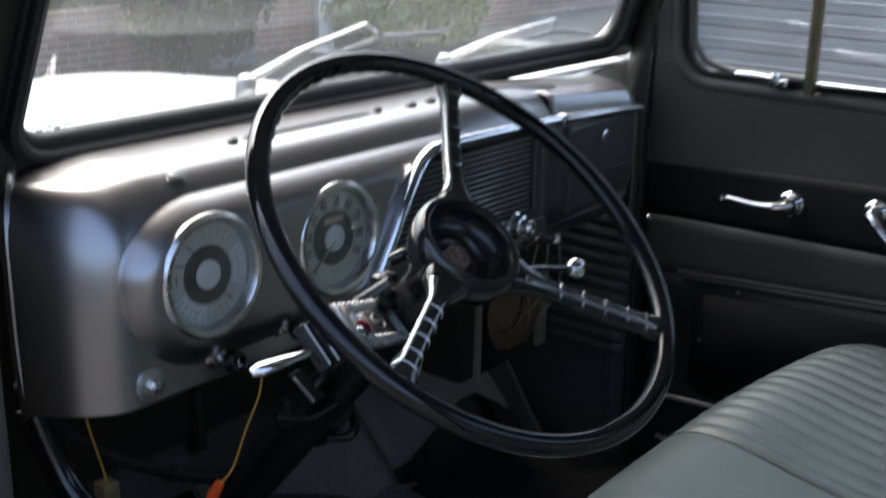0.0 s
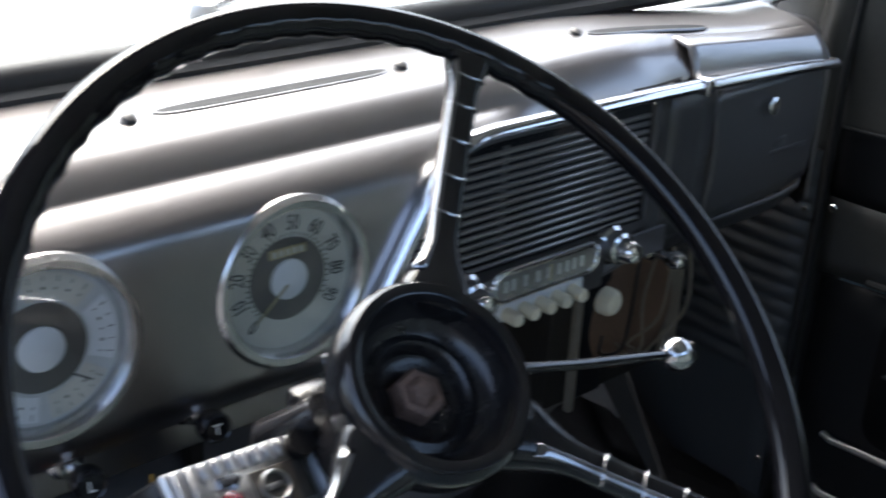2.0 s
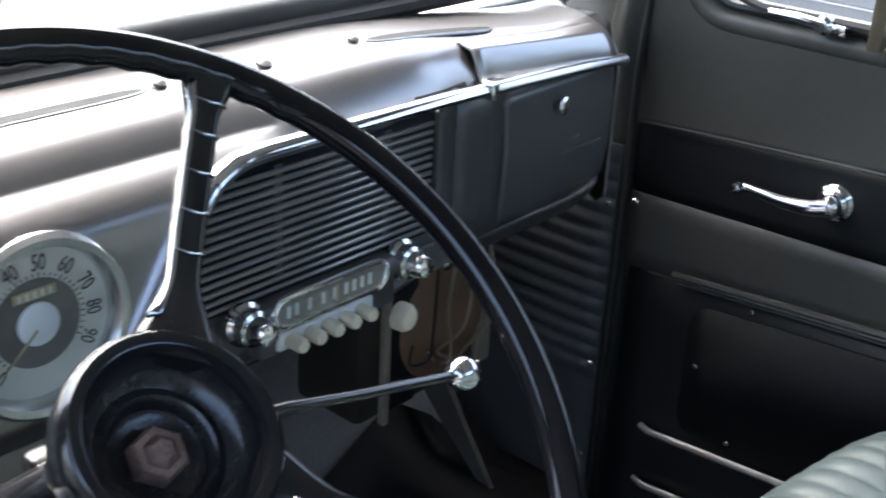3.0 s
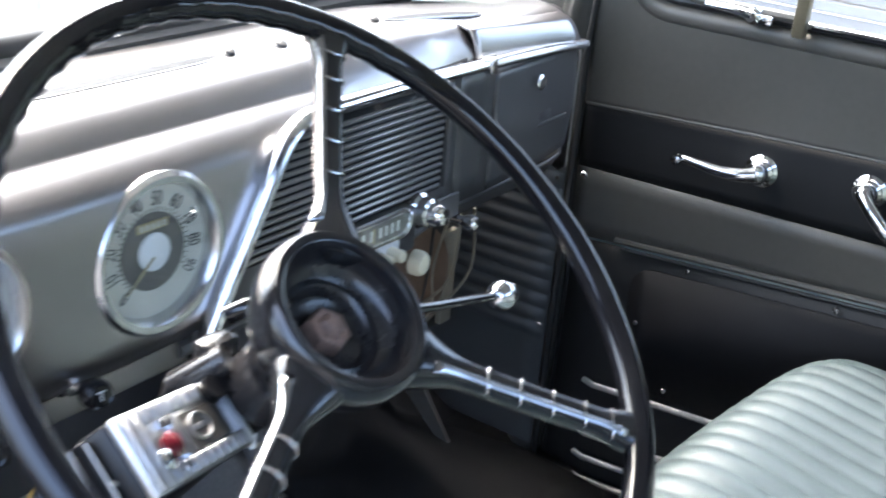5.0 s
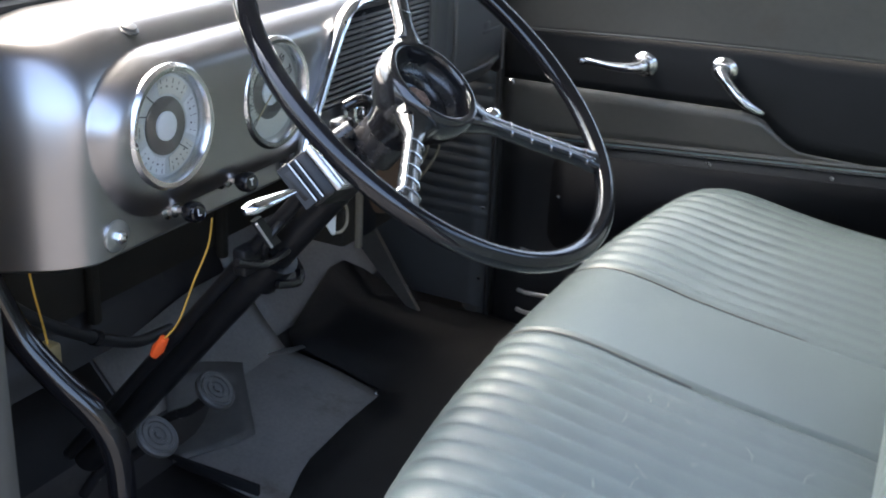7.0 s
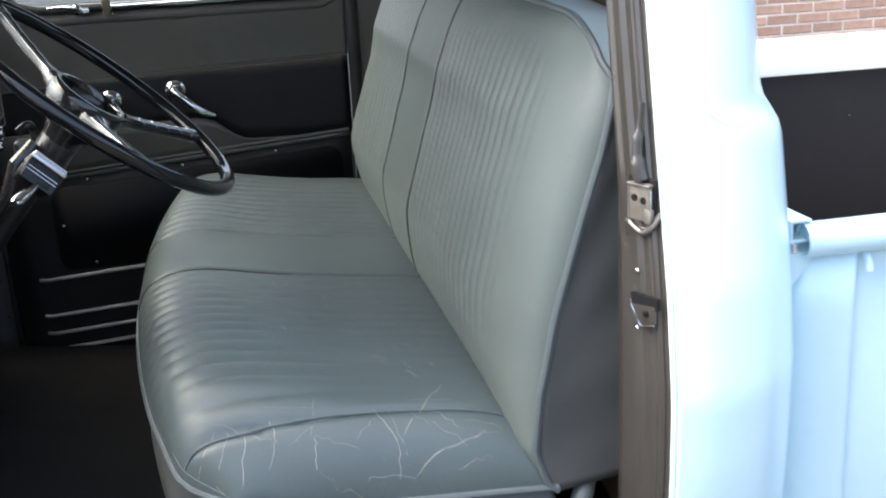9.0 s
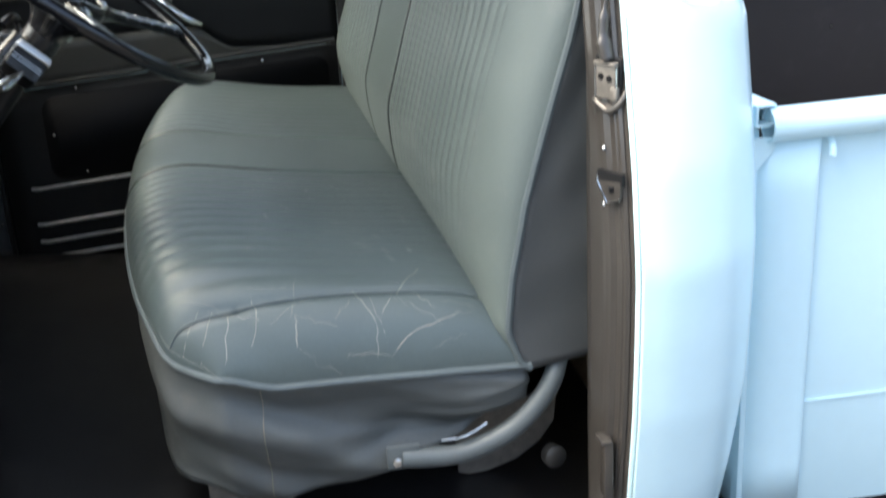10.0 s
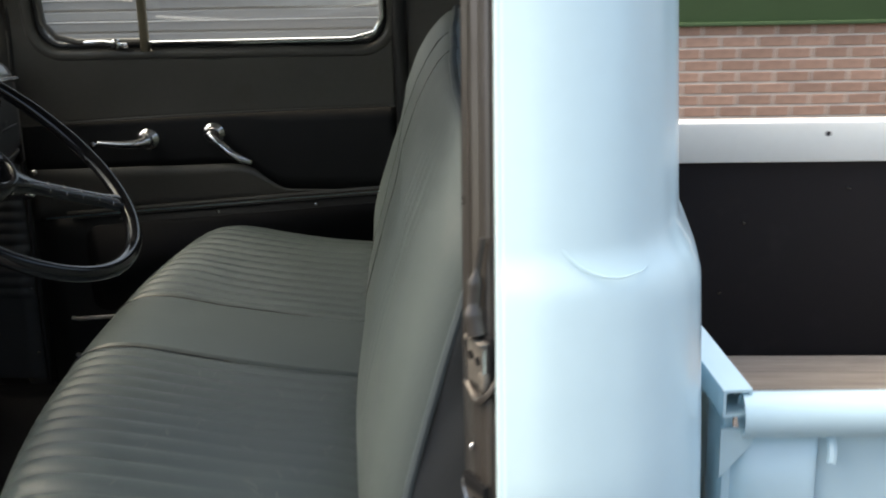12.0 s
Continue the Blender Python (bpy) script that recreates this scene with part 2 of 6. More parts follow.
def part(name, geo, material, parent=None, label="", sharp=38, solid=0.0, offset=0.0):
    if isinstance(geo, tuple):
        geo = Geo(geo)
    me = bpy.data.meshes.new(name)
    me.from_pydata([Base.turn @ Vector(q) + Base.at for q in geo.v], [], geo.f)
    bm = bmesh.new()
    bm.from_mesh(me)
    if not solid:
        bmesh.ops.recalc_face_normals(bm, faces=bm.faces)
    bm.to_mesh(me)
    bm.free()
    me.polygons.foreach_set("use_smooth", [True] * len(me.polygons))
    me.set_sharp_from_angle(angle=radians(sharp))
    me.materials.append(material)
    ob = new(name, me)
    if solid:
        s = ob.modifiers.new("thickness", "SOLIDIFY")
        s.thickness, s.offset = solid, offset
    if parent:
        ob.parent = parent
        ob.matrix_parent_inverse = Matrix.Identity(4) if parent.parent else Matrix.Translation(-Vector(parent.location))
    if label:
        ob["label"] = label
    return ob


def thing(name, at, label, category, group="", kind=""):
    e = new(name)
    e.empty_display_size = 0.05
    e.location = Vector(at) + Base.at
    return tagged(e, label, category, group, kind)


def box(c, s, bevel=0.0, seg=2, m=None):
    bm = bmesh.new()
    bmesh.ops.create_cube(bm, size=1)
    for v in bm.verts:
        v.co = Vector((v.co.x * s[0], v.co.y * s[1], v.co.z * s[2]))
    if bevel:
        bmesh.ops.bevel(bm, geom=list(bm.edges), offset=bevel, segments=seg, affect="EDGES", profile=0.5)
    bm.verts.index_update()
    t = Matrix.Translation(c) if m is None else m @ Matrix.Translation(c)
    out = [tuple(t @ v.co) for v in bm.verts], [tuple(v.index for v in f.verts) for f in bm.faces]
    bm.free()
    return out


def tube(pts, r, n=10, closed=False, squash=1.0):
    pts = [Vector(p) for p in pts]
    k = len(pts)
    rs = r if isinstance(r, (list, tuple)) else [r] * k
    tang = []
    for i in range(k):
        a = pts[i - 1] if (i or closed) else pts[i]
        b = pts[(i + 1) % k] if (i < k - 1 or closed) else pts[i]
        tang.append((b - a).normalized())
    ref = Vector((0, 0, 1)) if abs(tang[0].z) < 0.9 else Vector((1, 0, 0))
    side = tang[0].cross(ref).normalized()
    v, f = [], []
    for i in range(k):
        side = (side - tang[i] * side.dot(tang[i])).normalized()
        up = side.cross(tang[i])
        for j in range(n):
            a = 2 * math.pi * j / n
            v.append(pts[i] + side * (rs[i] * math.cos(a)) + up * (rs[i] * squash * math.sin(a)))
    for i in range(k if closed else k - 1):
        for j in range(n):
            p, q = i * n, ((i + 1) % k) * n
            f.append((p + j, p + (j + 1) % n, q + (j + 1) % n, q + j))
    if not closed:
        f.append(tuple(range(n))[::-1])
        f.append(tuple((k - 1) * n + j for j in range(n)))
    return v, f


def lathe(prof, m=None, n=28, caps=True):
    v, f = [], []
    for r, z in prof:
        for j in range(n):
            a = 2 * math.pi * j / n
            v.append((r * math.cos(a), r * math.sin(a), z))
    for i in range(len(prof) - 1):
        for j in range(n):
            f.append((i * n + j, i * n + (j + 1) % n, (i + 1) * n + (j + 1) % n, (i + 1) * n + j))
    if caps:
        f.append(tuple(range(n))[::-1])
        f.append(tuple((len(prof) - 1) * n + j for j in range(n)))
    if m:
        v = [tuple(m @ Vector(p)) for p in v]
    return v, f


def prism(poly, z0, z1, m=None, bevel=0.0, seg=2):
    bm = bmesh.new()
    top = [bm.verts.new((x, y, z1)) for x, y in poly]
    bot = [bm.verts.new((x, y, z0)) for x, y in poly]
    n = len(poly)
    tf = bm.faces.new(top)
    bm.faces.new(bot[::-1])
    for i in range(n):
        bm.faces.new((bot[i], bot[(i + 1) % n], top[(i + 1) % n], top[i]))
    if bevel:
        bmesh.ops.bevel(bm, geom=list(tf.edges), offset=bevel, segments=seg, affect="EDGES", profile=0.5)
    bm.verts.index_update()
    out = [tuple(m @ v.co) if m else tuple(v.co) for v in bm.verts], [tuple(v.index for v in f.verts) for f in bm.faces]
    bm.free()
    return out


def sheet(fn, us, vs):
    v = [tuple(fn(a, b)) for a in us for b in vs]
    k = len(vs)
    f = [(i * k + j, (i + 1) * k + j, (i + 1) * k + j + 1, i * k + j + 1) for i in range(len(us) - 1) for j in range(k - 1)]
    return v, f


def lin(a, b, n):
    return [a + (b - a) * i / (n - 1) for i in range(n)]


def axes(o, zdir, xdir=(1, 0, 0)):
    z = Vector(zdir).normalized()
    x = Vector(xdir)
    if abs(x.normalized().dot(z)) > 0.98:
        x = Vector((0, 1, 0))
    x = (x - z * x.dot(z)).normalized()
    y = z.cross(x)
    m = Matrix((x, y, z)).transposed().to_4x4()
    m.translation = o
    return m


def smooth(a, b, x):
    t = min(1.0, max(0.0, (x - a) / (b - a)))
    return t * t * (3 - 2 * t)


def interp(x, pts):
    if x <= pts[0][0]:
        return pts[0][1]
    for (a, p), (b, q) in zip(pts, pts[1:]):
        if x <= b:
            return p + (q - p) * (x - a) / (b - a)
    return pts[-1][1]


def spline(pts, n=8, closed=False):
    pts = [Vector(p) for p in pts]
    k, out = len(pts), []
    for i in range(k if closed else k - 1):
        a = pts[i - 1] if (i or closed) else pts[0]
        b, c = pts[i], pts[(i + 1) % k]
        d = pts[(i + 2) % k] if (i < k - 2 or closed) else pts[-1]
        for j in range(n):
            t = j / n
            out.append(0.5 * ((2 * b) + (c - a) * t + (2 * a - 5 * b + 4 * c - d) * t * t + (3 * b - a - 3 * c + d) * t ** 3))
    if not closed:
        out.append(pts[-1])
    return out


def rounded(x0, y0, x1, y1, r, n=6):
    out = []
    for cx, cy, a0 in ((x1 - r, y1 - r, 0), (x0 + r, y1 - r, 90), (x0 + r, y0 + r, 180), (x1 - r, y0 + r, 270)):
        for i in range(n + 1):
            a = radians(a0 + 90 * i / n)
            out.append((cx + r * math.cos(a), cy + r * math.sin(a)))
    return out


def text_mesh(txt, size, m, depth=0.0006):
    cu = bpy.data.curves.new("t", "FONT")
    cu.body, cu.size, cu.align_x, cu.align_y, cu.extrude, cu.resolution_u = txt, size, "CENTER", "CENTER", depth, 3
    ob = bpy.data.objects.new("t", cu)
    scene.collection.objects.link(ob)
    me = ob.to_mesh(depsgraph=None, preserve_all_data_layers=False)
    out = [tuple(m @ v.co) for v in me.vertices], [tuple(p.vertices) for p in me.polygons]
    ob.to_mesh_clear()
    bpy.data.objects.remove(ob)
    bpy.data.curves.remove(cu)
    return out


def screw(at, facing, r=0.005, parent=None, material=None, name="screw"):
    return part(name, lathe([(r, 0), (r, 0.001), (r * 0.75, 0.0028), (r * 0.2, 0.0034)], axes(at, facing, (0.3, 0.5, 0.8)), 10), material or WORN_CHROME, parent)


# ---- setting outside ----
ground = part("ground", sheet(lambda a, b: (a, b, -0.62 + 0.01 * noise.noise(Vector((a * 0.3, b * 0.3, 0)))), lin(-60, 60, 41), lin(-60, 60, 41)), DRIVEWAY)
tagged(ground, "dark grey worn asphalt driveway under the parked truck", "ground", kind="structure")


# ---- cab shell ----
def out_x(z):
    """Outer skin of the cab's side: barrel shaped."""
    return -interp(z, [(-0.3, 0.80), (0.0, 0.84), (0.15, 0.875), (0.28, 0.895), (0.4, 0.903), (0.5, 0.905), (0.63, 0.885), (0.72, 0.862), (0.8, 0.84), (0.96, 0.80), (1.2, 0.74), (1.5, 0.64)])


Base.at = Vector((-0.009, -0.0065, 0.002))


def cab_corner():
    t = thing("cab_corner", (-0.84, -0.88, -0.1), "glossy pale blue rear corner panel of the cab beside the door opening", "body panel", kind="structure")

    def skin(s, z):
        x0 = out_x(z)
        bulge = 0.022 * smooth(0.85, 0.79, z) * smooth(-0.1, 0.35, z)
        path = [(x0, -0.806), (x0 - 0.002, -0.84), (x0 + 0.002, -0.87), (x0 + 0.012, -0.90 - bulge * 0.2), (x0 + 0.028, -0.927 - bulge * 0.5), (x0 + 0.055, -0.951 - bulge * 0.8), (x0 + 0.09, -0.972 - bulge), (x0 + 0.15, -0.99 - bulge), (x0 + 0.35, -1.0 - bulge)]
        line = spline([(a, b, 0) for a, b in path], 6)
        k = min(int(s * 48 + 0.5), 48)
        x, y = line[k].x, line[k].y
        crease = 0.006 * smooth(0.835, 0.815, z)
        return x - crease, y, z

    part("skin", sheet(skin, lin(0, 1, 49), lin(-0.14, 1.42, 105)), BODY, t, solid=0.004, sharp=60)
    bead = spline([(out_x(1.3) - 0.001, -0.842, 1.3), (out_x(1.05) - 0.001, -0.842, 1.05), (out_x(0.92) - 0.001, -0.843, 0.92), (out_x(0.875) - 0.001, -0.851, 0.872), (out_x(0.845) - 0.001, -0.867, 0.845), (out_x(0.83) - 0.001, -0.887, 0.830), (out_x(0.823) + 0.003, -0.912, 0.823), (out_x(0.826) + 0.016, -0.934, 0.823), (out_x(0.833) + 0.043, -0.952, 0.824)], 8)
    part("pressed_bead", tube(bead, [0.001] * (len(bead) - 16) + [0.001 - 0.00005 * i for i in range(16)], 8), BODY, t)
    lip = [(out_x(z) + 0.002, -0.8045, z) for z in lin(-0.12, 1.35, 40)]
    part("edge_lip", tube(lip, 0.0045, 8), BODY, t)
    return t


cab_corner()


def door_jamb():
    t = thing("door_jamb", (-0.81, -0.78, -0.1), "brown painted door jamb with worn edges and latch plates", "door jamb", kind="structure")

    def inner_w(z):
        return max(0.052, -0.794 - out_x(z) - 0.004)

    def face(s, z):
        xo = out_x(z) + 0.004
        path = [(0.0, -0.804), (0.1, -0.799), (0.2, -0.798), (0.26, -0.789), (0.4, -0.786), (0.46, -0.779), (0.55, -0.777), (0.62, -0.775), (1.0, -0.768)]
        y = interp(s, path)
        if s <= 0.62:
            return xo + 0.0735 * s, y, z
        return xo + 0.0456 + (inner_w(z) - 0.0456) * (s - 0.62) / 0.38, y, z

    part("post", sheet(face, [0, .05, .1, .15, .2, .23, .26, .33, .4, .43, .46, .5, .55, .58, .62, .7, .8, .9, 1], lin(-0.12, 1.35, 60)), JAMB, t, solid=0.003)
    part("inner_return", sheet(lambda a, z: (out_x(z) + 0.004 + inner_w(z) + 0.04 * a, -0.769 - 0.08 * a, z), lin(0, 1, 4), lin(-0.1, 1.35, 8)), JAMB, t, solid=0.003)
    part("seal_strip", tube([(out_x(z) + 0.018, -0.7955, z) for z in lin(-0.1, 1.3, 40)], 0.0065, 8), JAMB, t, "brown rubber seal strip")
    # upper latch: plate, two holes, formed pocket below it
    Base.turn = Matrix.Translation((-0.832, -0.786, 0)) @ Matrix.Rotation(radians(30), 4, "Z") @ Matrix.Translation((0.832, 0.7815, 0))
    plate = part("latch_plate", Geo(box((-0.832, -0.7775, 0.738), (0.034, 0.006, 0.044), 0.002), box((-0.846, -0.7765, 0.724), (0.012, 0.008, 0.02), 0.003), box((-0.832, -0.776, 0.762), (0.036, 0.010, 0.004), 0.0015)), DUSTY_STEEL, t, "dusty steel striker plate with two holes")
    for dx, dz in ((-0.0065, -0.001), (0.0075, 0.001)):
        part("hole", lathe([(0.0045, 0), (0.0045, 0.0012), (0.0005, 0.0013)], axes((-0.832 + dx, -0.7743, 0.744 + dz), (0, 1, 0)), 14), RECESS, plate)
    for dx in (-0.017, 0.017):
        part("plate_edge", tube([(-0.832 + dx, -0.7745, 0.758), (-0.832 + dx, -0.7745, 0.718)], 0.0016, 6), WORN_CHROME, plate)
    part("pocket_shadow", box((-0.831, -0.782, 0.74), (0.044, 0.004, 0.06), 0.002), RECESS, t)
    lip = spline([(-0.857, -0.785, 0.728), (-0.853, -0.776, 0.712), (-0.84, -0.7725, 0.703), (-0.824, -0.773, 0.708), (-0.812, -0.776, 0.713), (-0.808, -0.784, 0.70)], 6)
    part("pocket_lip", tube(lip, 0.0045, 10, squash=0.8), JAMB, t, "rounded brown lip worn shiny")
    part("pocket_slope", sheet(lambda a, b: (-0.853 + 0.044 * a, -0.7755 - 0.008 * b, 0.706 - 0.035 * b + 0.004 * math.sin(3 * a)), lin(0, 1, 8), lin(0, 1, 8)), JAMB, t, solid=0.002)
    part("upper_ramp", Geo(tube(spline([(-0.823, -0.789, 0.86), (-0.824, -0.781, 0.82), (-0.828, -0.7765, 0.79), (-0.834, -0.777, 0.768)], 6), [0.004] * 6 + [0.008] * 6 + [0.0115] * 7, 12, squash=0.7)), JAMB, t)
    Base.turn = Matrix.Identity(4)
    low = part("lower_latch", prism([(-0.020, 0.006), (0.018, 0.010), (0.018, -0.012), (-0.002, -0.022)], 0, 0.005, Matrix(((-0.87, 0, -0.5, -0.861), (-0.5, 0, 0.87, -0.781), (0, 1, 0, 0.608), (0, 0, 0, 1))), 0.001), JAMB, t, "small bent brown steel catch in a dark slot")
    part("slot", prism([(-0.022, 0.020), (0.020, 0.020), (0.020, 0.004), (-0.022, 0.004)], 0, 0.006, Matrix(((-0.87, 0, -0.5, -0.861), (-0.5, 0, 0.87, -0.7825), (0, 1, 0, 0.608), (0, 0, 0, 1)))), RECESS, low)
    part("catch_edge", tube([(-0.844, -0.7665, 0.622), (-0.845, -0.7665, 0.612), (-0.860, -0.774, 0.587), (-0.879, -0.785, 0.594)], 0.0014, 6), WORN_CHROME, low)
    part("catch_bolt", box((-0.866, -0.7785, 0.606), (0.009, 0.008, 0.008), 0.002), RECESS, low)
    screw((-0.842, -0.7765, 0.654), (0, 1, 0), 0.0042, t)
    screw((-0.846, -0.7755, 0.580), (0, 1, 0), 0.0042, t)
    part("bump_stop", Geo(box((-0.855, -0.776, 0.19), (0.026, 0.014, 0.09), 0.004), box((-0.855, -0.772, 0.236), (0.03, 0.018, 0.008), 0.003)), JAMB, t)


door_jamb()
Base.at = Vector((0, 0, 0))

# floor, toe board, firewall
def floor_z(y):
    return interp(y, [(-1.0, 0.0), (-0.02, 0.0), (0.31, 0.035), (0.52, 0.06), (0.66, 0.22), (0.7, 0.36)])


cab_floor = part("floor", sheet(lambda x, y: (x, y, floor_z(y)), lin(-0.80, 0.74, 12), [-0.97, -0.6, -0.3, -0.02, 0.14, 0.31, 0.46, 0.56, 0.66, 0.7]), FLOOR_PAINT, solid=0.01, offset=-1)
tagged(cab_floor, "dark scuffed painted steel cab floor", "floor", kind="structure")
for i, (y0, y1, x) in enumerate([(-0.42, -0.645, -0.70), (-0.44, -0.63, -0.63)][:1]):
    part("pressed_rib", tube([(x, y0, 0.0), (x - 0.001, y0 * 0.8 + y1 * 0.2, 0.0025), (x - 0.002, y0 * 0.2 + y1 * 0.8, 0.0025), (x - 0.003, y1, 0.0)], 0.003, 8), BARE, cab_floor, "bare worn rib")
part("sill_edge", Geo(box((-0.80, -0.25, -0.005), (0.09, 1.06, 0.012), 0.004), box((-0.845, -0.25, -0.05), (0.01, 1.06, 0.1), 0.003)), JAMB, cab_floor)
part("sill_groove", tube([(-0.765, -0.72, 0.0), (-0.765, -0.21, 0.0)], 0.004, 6), RECESS, cab_floor)
firewall = part("wall_front", sheet(lambda x, z: (x, 0.68 - 0.03 * smooth(0.3, 0.8, z), z), lin(-0.76, 0.72, 10), lin(0.2, 0.825, 8)), FIREWALL, solid=0.01)
tagged(firewall, "brown stained firewall below the dashboard", "wall", kind="structure")
for x in (-0.45, -0.1, 0.25):
    part("stiffener", box((x, 0.66, 0.5), (0.02, 0.02, 0.5), 0.006), FIREWALL, firewall)

# rear wall with its window, roof, far pillar
rear = Geo()
rear.add(box((0.0, -0.93, 0.45), (1.36, 0.02, 1.02), 0.004))
rear.add(box((-0.565, -0.93, 1.14), (0.21, 0.02, 0.36), 0.004))
rear.add(box((0.56, -0.93, 1.14), (0.24, 0.02, 0.36), 0.004))
rear.add(box((0.0, -0.93, 1.36), (1.3, 0.02, 0.08), 0.004))
wall_rear = tagged(part("wall_rear", rear, TAN), "tan cardboard lined rear wall of the cab", "wall", kind="structure")
part("window_rail", box((-0.02, -0.9, 0.966), (1.3, 0.03, 0.026), 0.006), ALU, wall_rear, "scuffed metal window rail")
part("rail_lip", box((-0.02, -0.893, 0.986), (1.3, 0.012, 0.008), 0.002), CHROME, wall_rear, "bright upper lip")
part("upper_frame", box((-0.02, -0.905, 1.02), (1.3, 0.02, 0.05), 0.006), RUBBER, wall_rear, "dark window surround")
part("seam", box((0.16, -0.917, 0.88), (0.010, 0.008, 0.14), 0.002), RUBBER, wall_rear)
part("card_edge", box((-0.02, -0.916, 0.945), (1.3, 0.008, 0.006), 0.002), HEADLINER, wall_rear, "pale card edge")
part("pane", box((-0.02, -0.93, 1.155), (0.9, 0.004, 0.33)), GLASS, wall_rear).visible_shadow = False
# Roof lining is out of view; its pale grey is chosen to bounce light inside.
roof = part("ceiling", sheet(lambda x, y: (x, y, 1.42 - 0.05 * (x / 0.7) ** 4 - 0.04 * smooth(0.1, 0.4, y)), lin(-0.74, 0.72, 14), lin(-0.96, 0.33, 10)), HEADLINER, solid=0.02)
tagged(roof, "unseen cab roof lining, grey board made pale to bounce light", "ceiling", kind="structure")
side = Geo(box((0.755, -0.7545, 0.65), (0.09, 0.357, 1.5), 0.004))
wall_right = part("wall_right", side, PAINT)
part("door_seal", tube([(0.712, -0.584, 0.0), (0.707, -0.584, 0.7), (0.697, -0.580, 1.0), (0.665, -0.558, 1.38)], 0.016, 10), RUBBER, wall_right)
tagged(wall_right, "brown painted rear pillar beside the passenger door", "wall", kind="structure")
# header over the open door
def header():
    t = thing("trim", (-0.73, -0.35, 1.24), "brown painted header over the open driver's door", "door frame", kind="structure")

    def low(y):
        return 1.245 - 0.06 * max(0.0, (-0.62 - y) / 0.2) ** 2 - 0.10 * max(0.0, y + 0.02) ** 1.2

    part("rail", sheet(lambda y, s: (-0.755 + 0.035 * s, y, low(y) + (1.385 - low(y)) * s), lin(0.20, -0.82, 24), lin(0, 1, 6)), JAMB, t, solid=0.02)
    part("drip_lip", tube([(-0.758, y, low(y)) for y in lin(0.20, -0.82, 24)], 0.009, 8), JAMB, t)


header()


# windshield and its surround
def windshield():
    t = thing("window_1", (0, 0.34, 0.88), "flat windshield with a thick black rubber seal and pale edge", "window", kind="structure")
    # local x across, y up the glass
    up = Vector((0, -math.sin(radians(20)), math.cos(radians(20))))

    def P(x, h, d=0.0):
        return Vector((x, 0.352, 0.899)) + up * h + Vector((0, -math.cos(radians(20)), -math.sin(radians(20)))) * d

    loop = []
    for x, h in rounded(-0.60, 0.0, 0.655, 0.47, 0.055, 7):
        k = 0.93 + 0.07 * (1 - h / 0.47)
        loop.append(P(x * k, h))
    part("seal", tube(loop, 0.016, 10, True), RUBBER, t)
    part("seal_lip", tube([p + Vector((0, -0.012, -0.012)) for p in loop], 0.010, 8, True), RUBBER, t)
    part("bright_edge", tube([p + Vector((0, 0.006, 0.004)) for p in loop], 0.011, 8, True), WORN_CHROME, t)
    gv = [tuple(p) for p in loop]
    pane = part("pane", (gv, [tuple(range(len(gv)))]), WINDSHIELD, t, solid=0.005)
    pane.visible_shadow = False
    part("glass_mark", Geo(*[box(P(-0.555 + 0.011 * i, 0.022 + 0.004 * (i % 2), 0.004), (0.008, 0.0008, 0.0035)) for i in range(4)]), ALU, t, "small etched maker's mark shown as plain bars")
    # surround: rings of panel from the seal out to pillars, roof and dash
    outer = []
    for x, h in rounded(-0.735, -0.03, 0.735, 0.56, 0.03, 7):
        k = 0.93 + 0.07 * (1 - h / 0.5)
        outer.append(P(x * k, h, 0.012 if h > 0.0 else 0.0))
    n = len(loop)
    ring = [tuple(p) for p in loop] + [tuple(p) for p in outer]
    fr = [(i, (i + 1) % n, n + (i + 1) % n, n + i) for i in range(n)]
    part("frame", (ring, fr), PAINT, t, solid=0.012)
    return t


windshield()
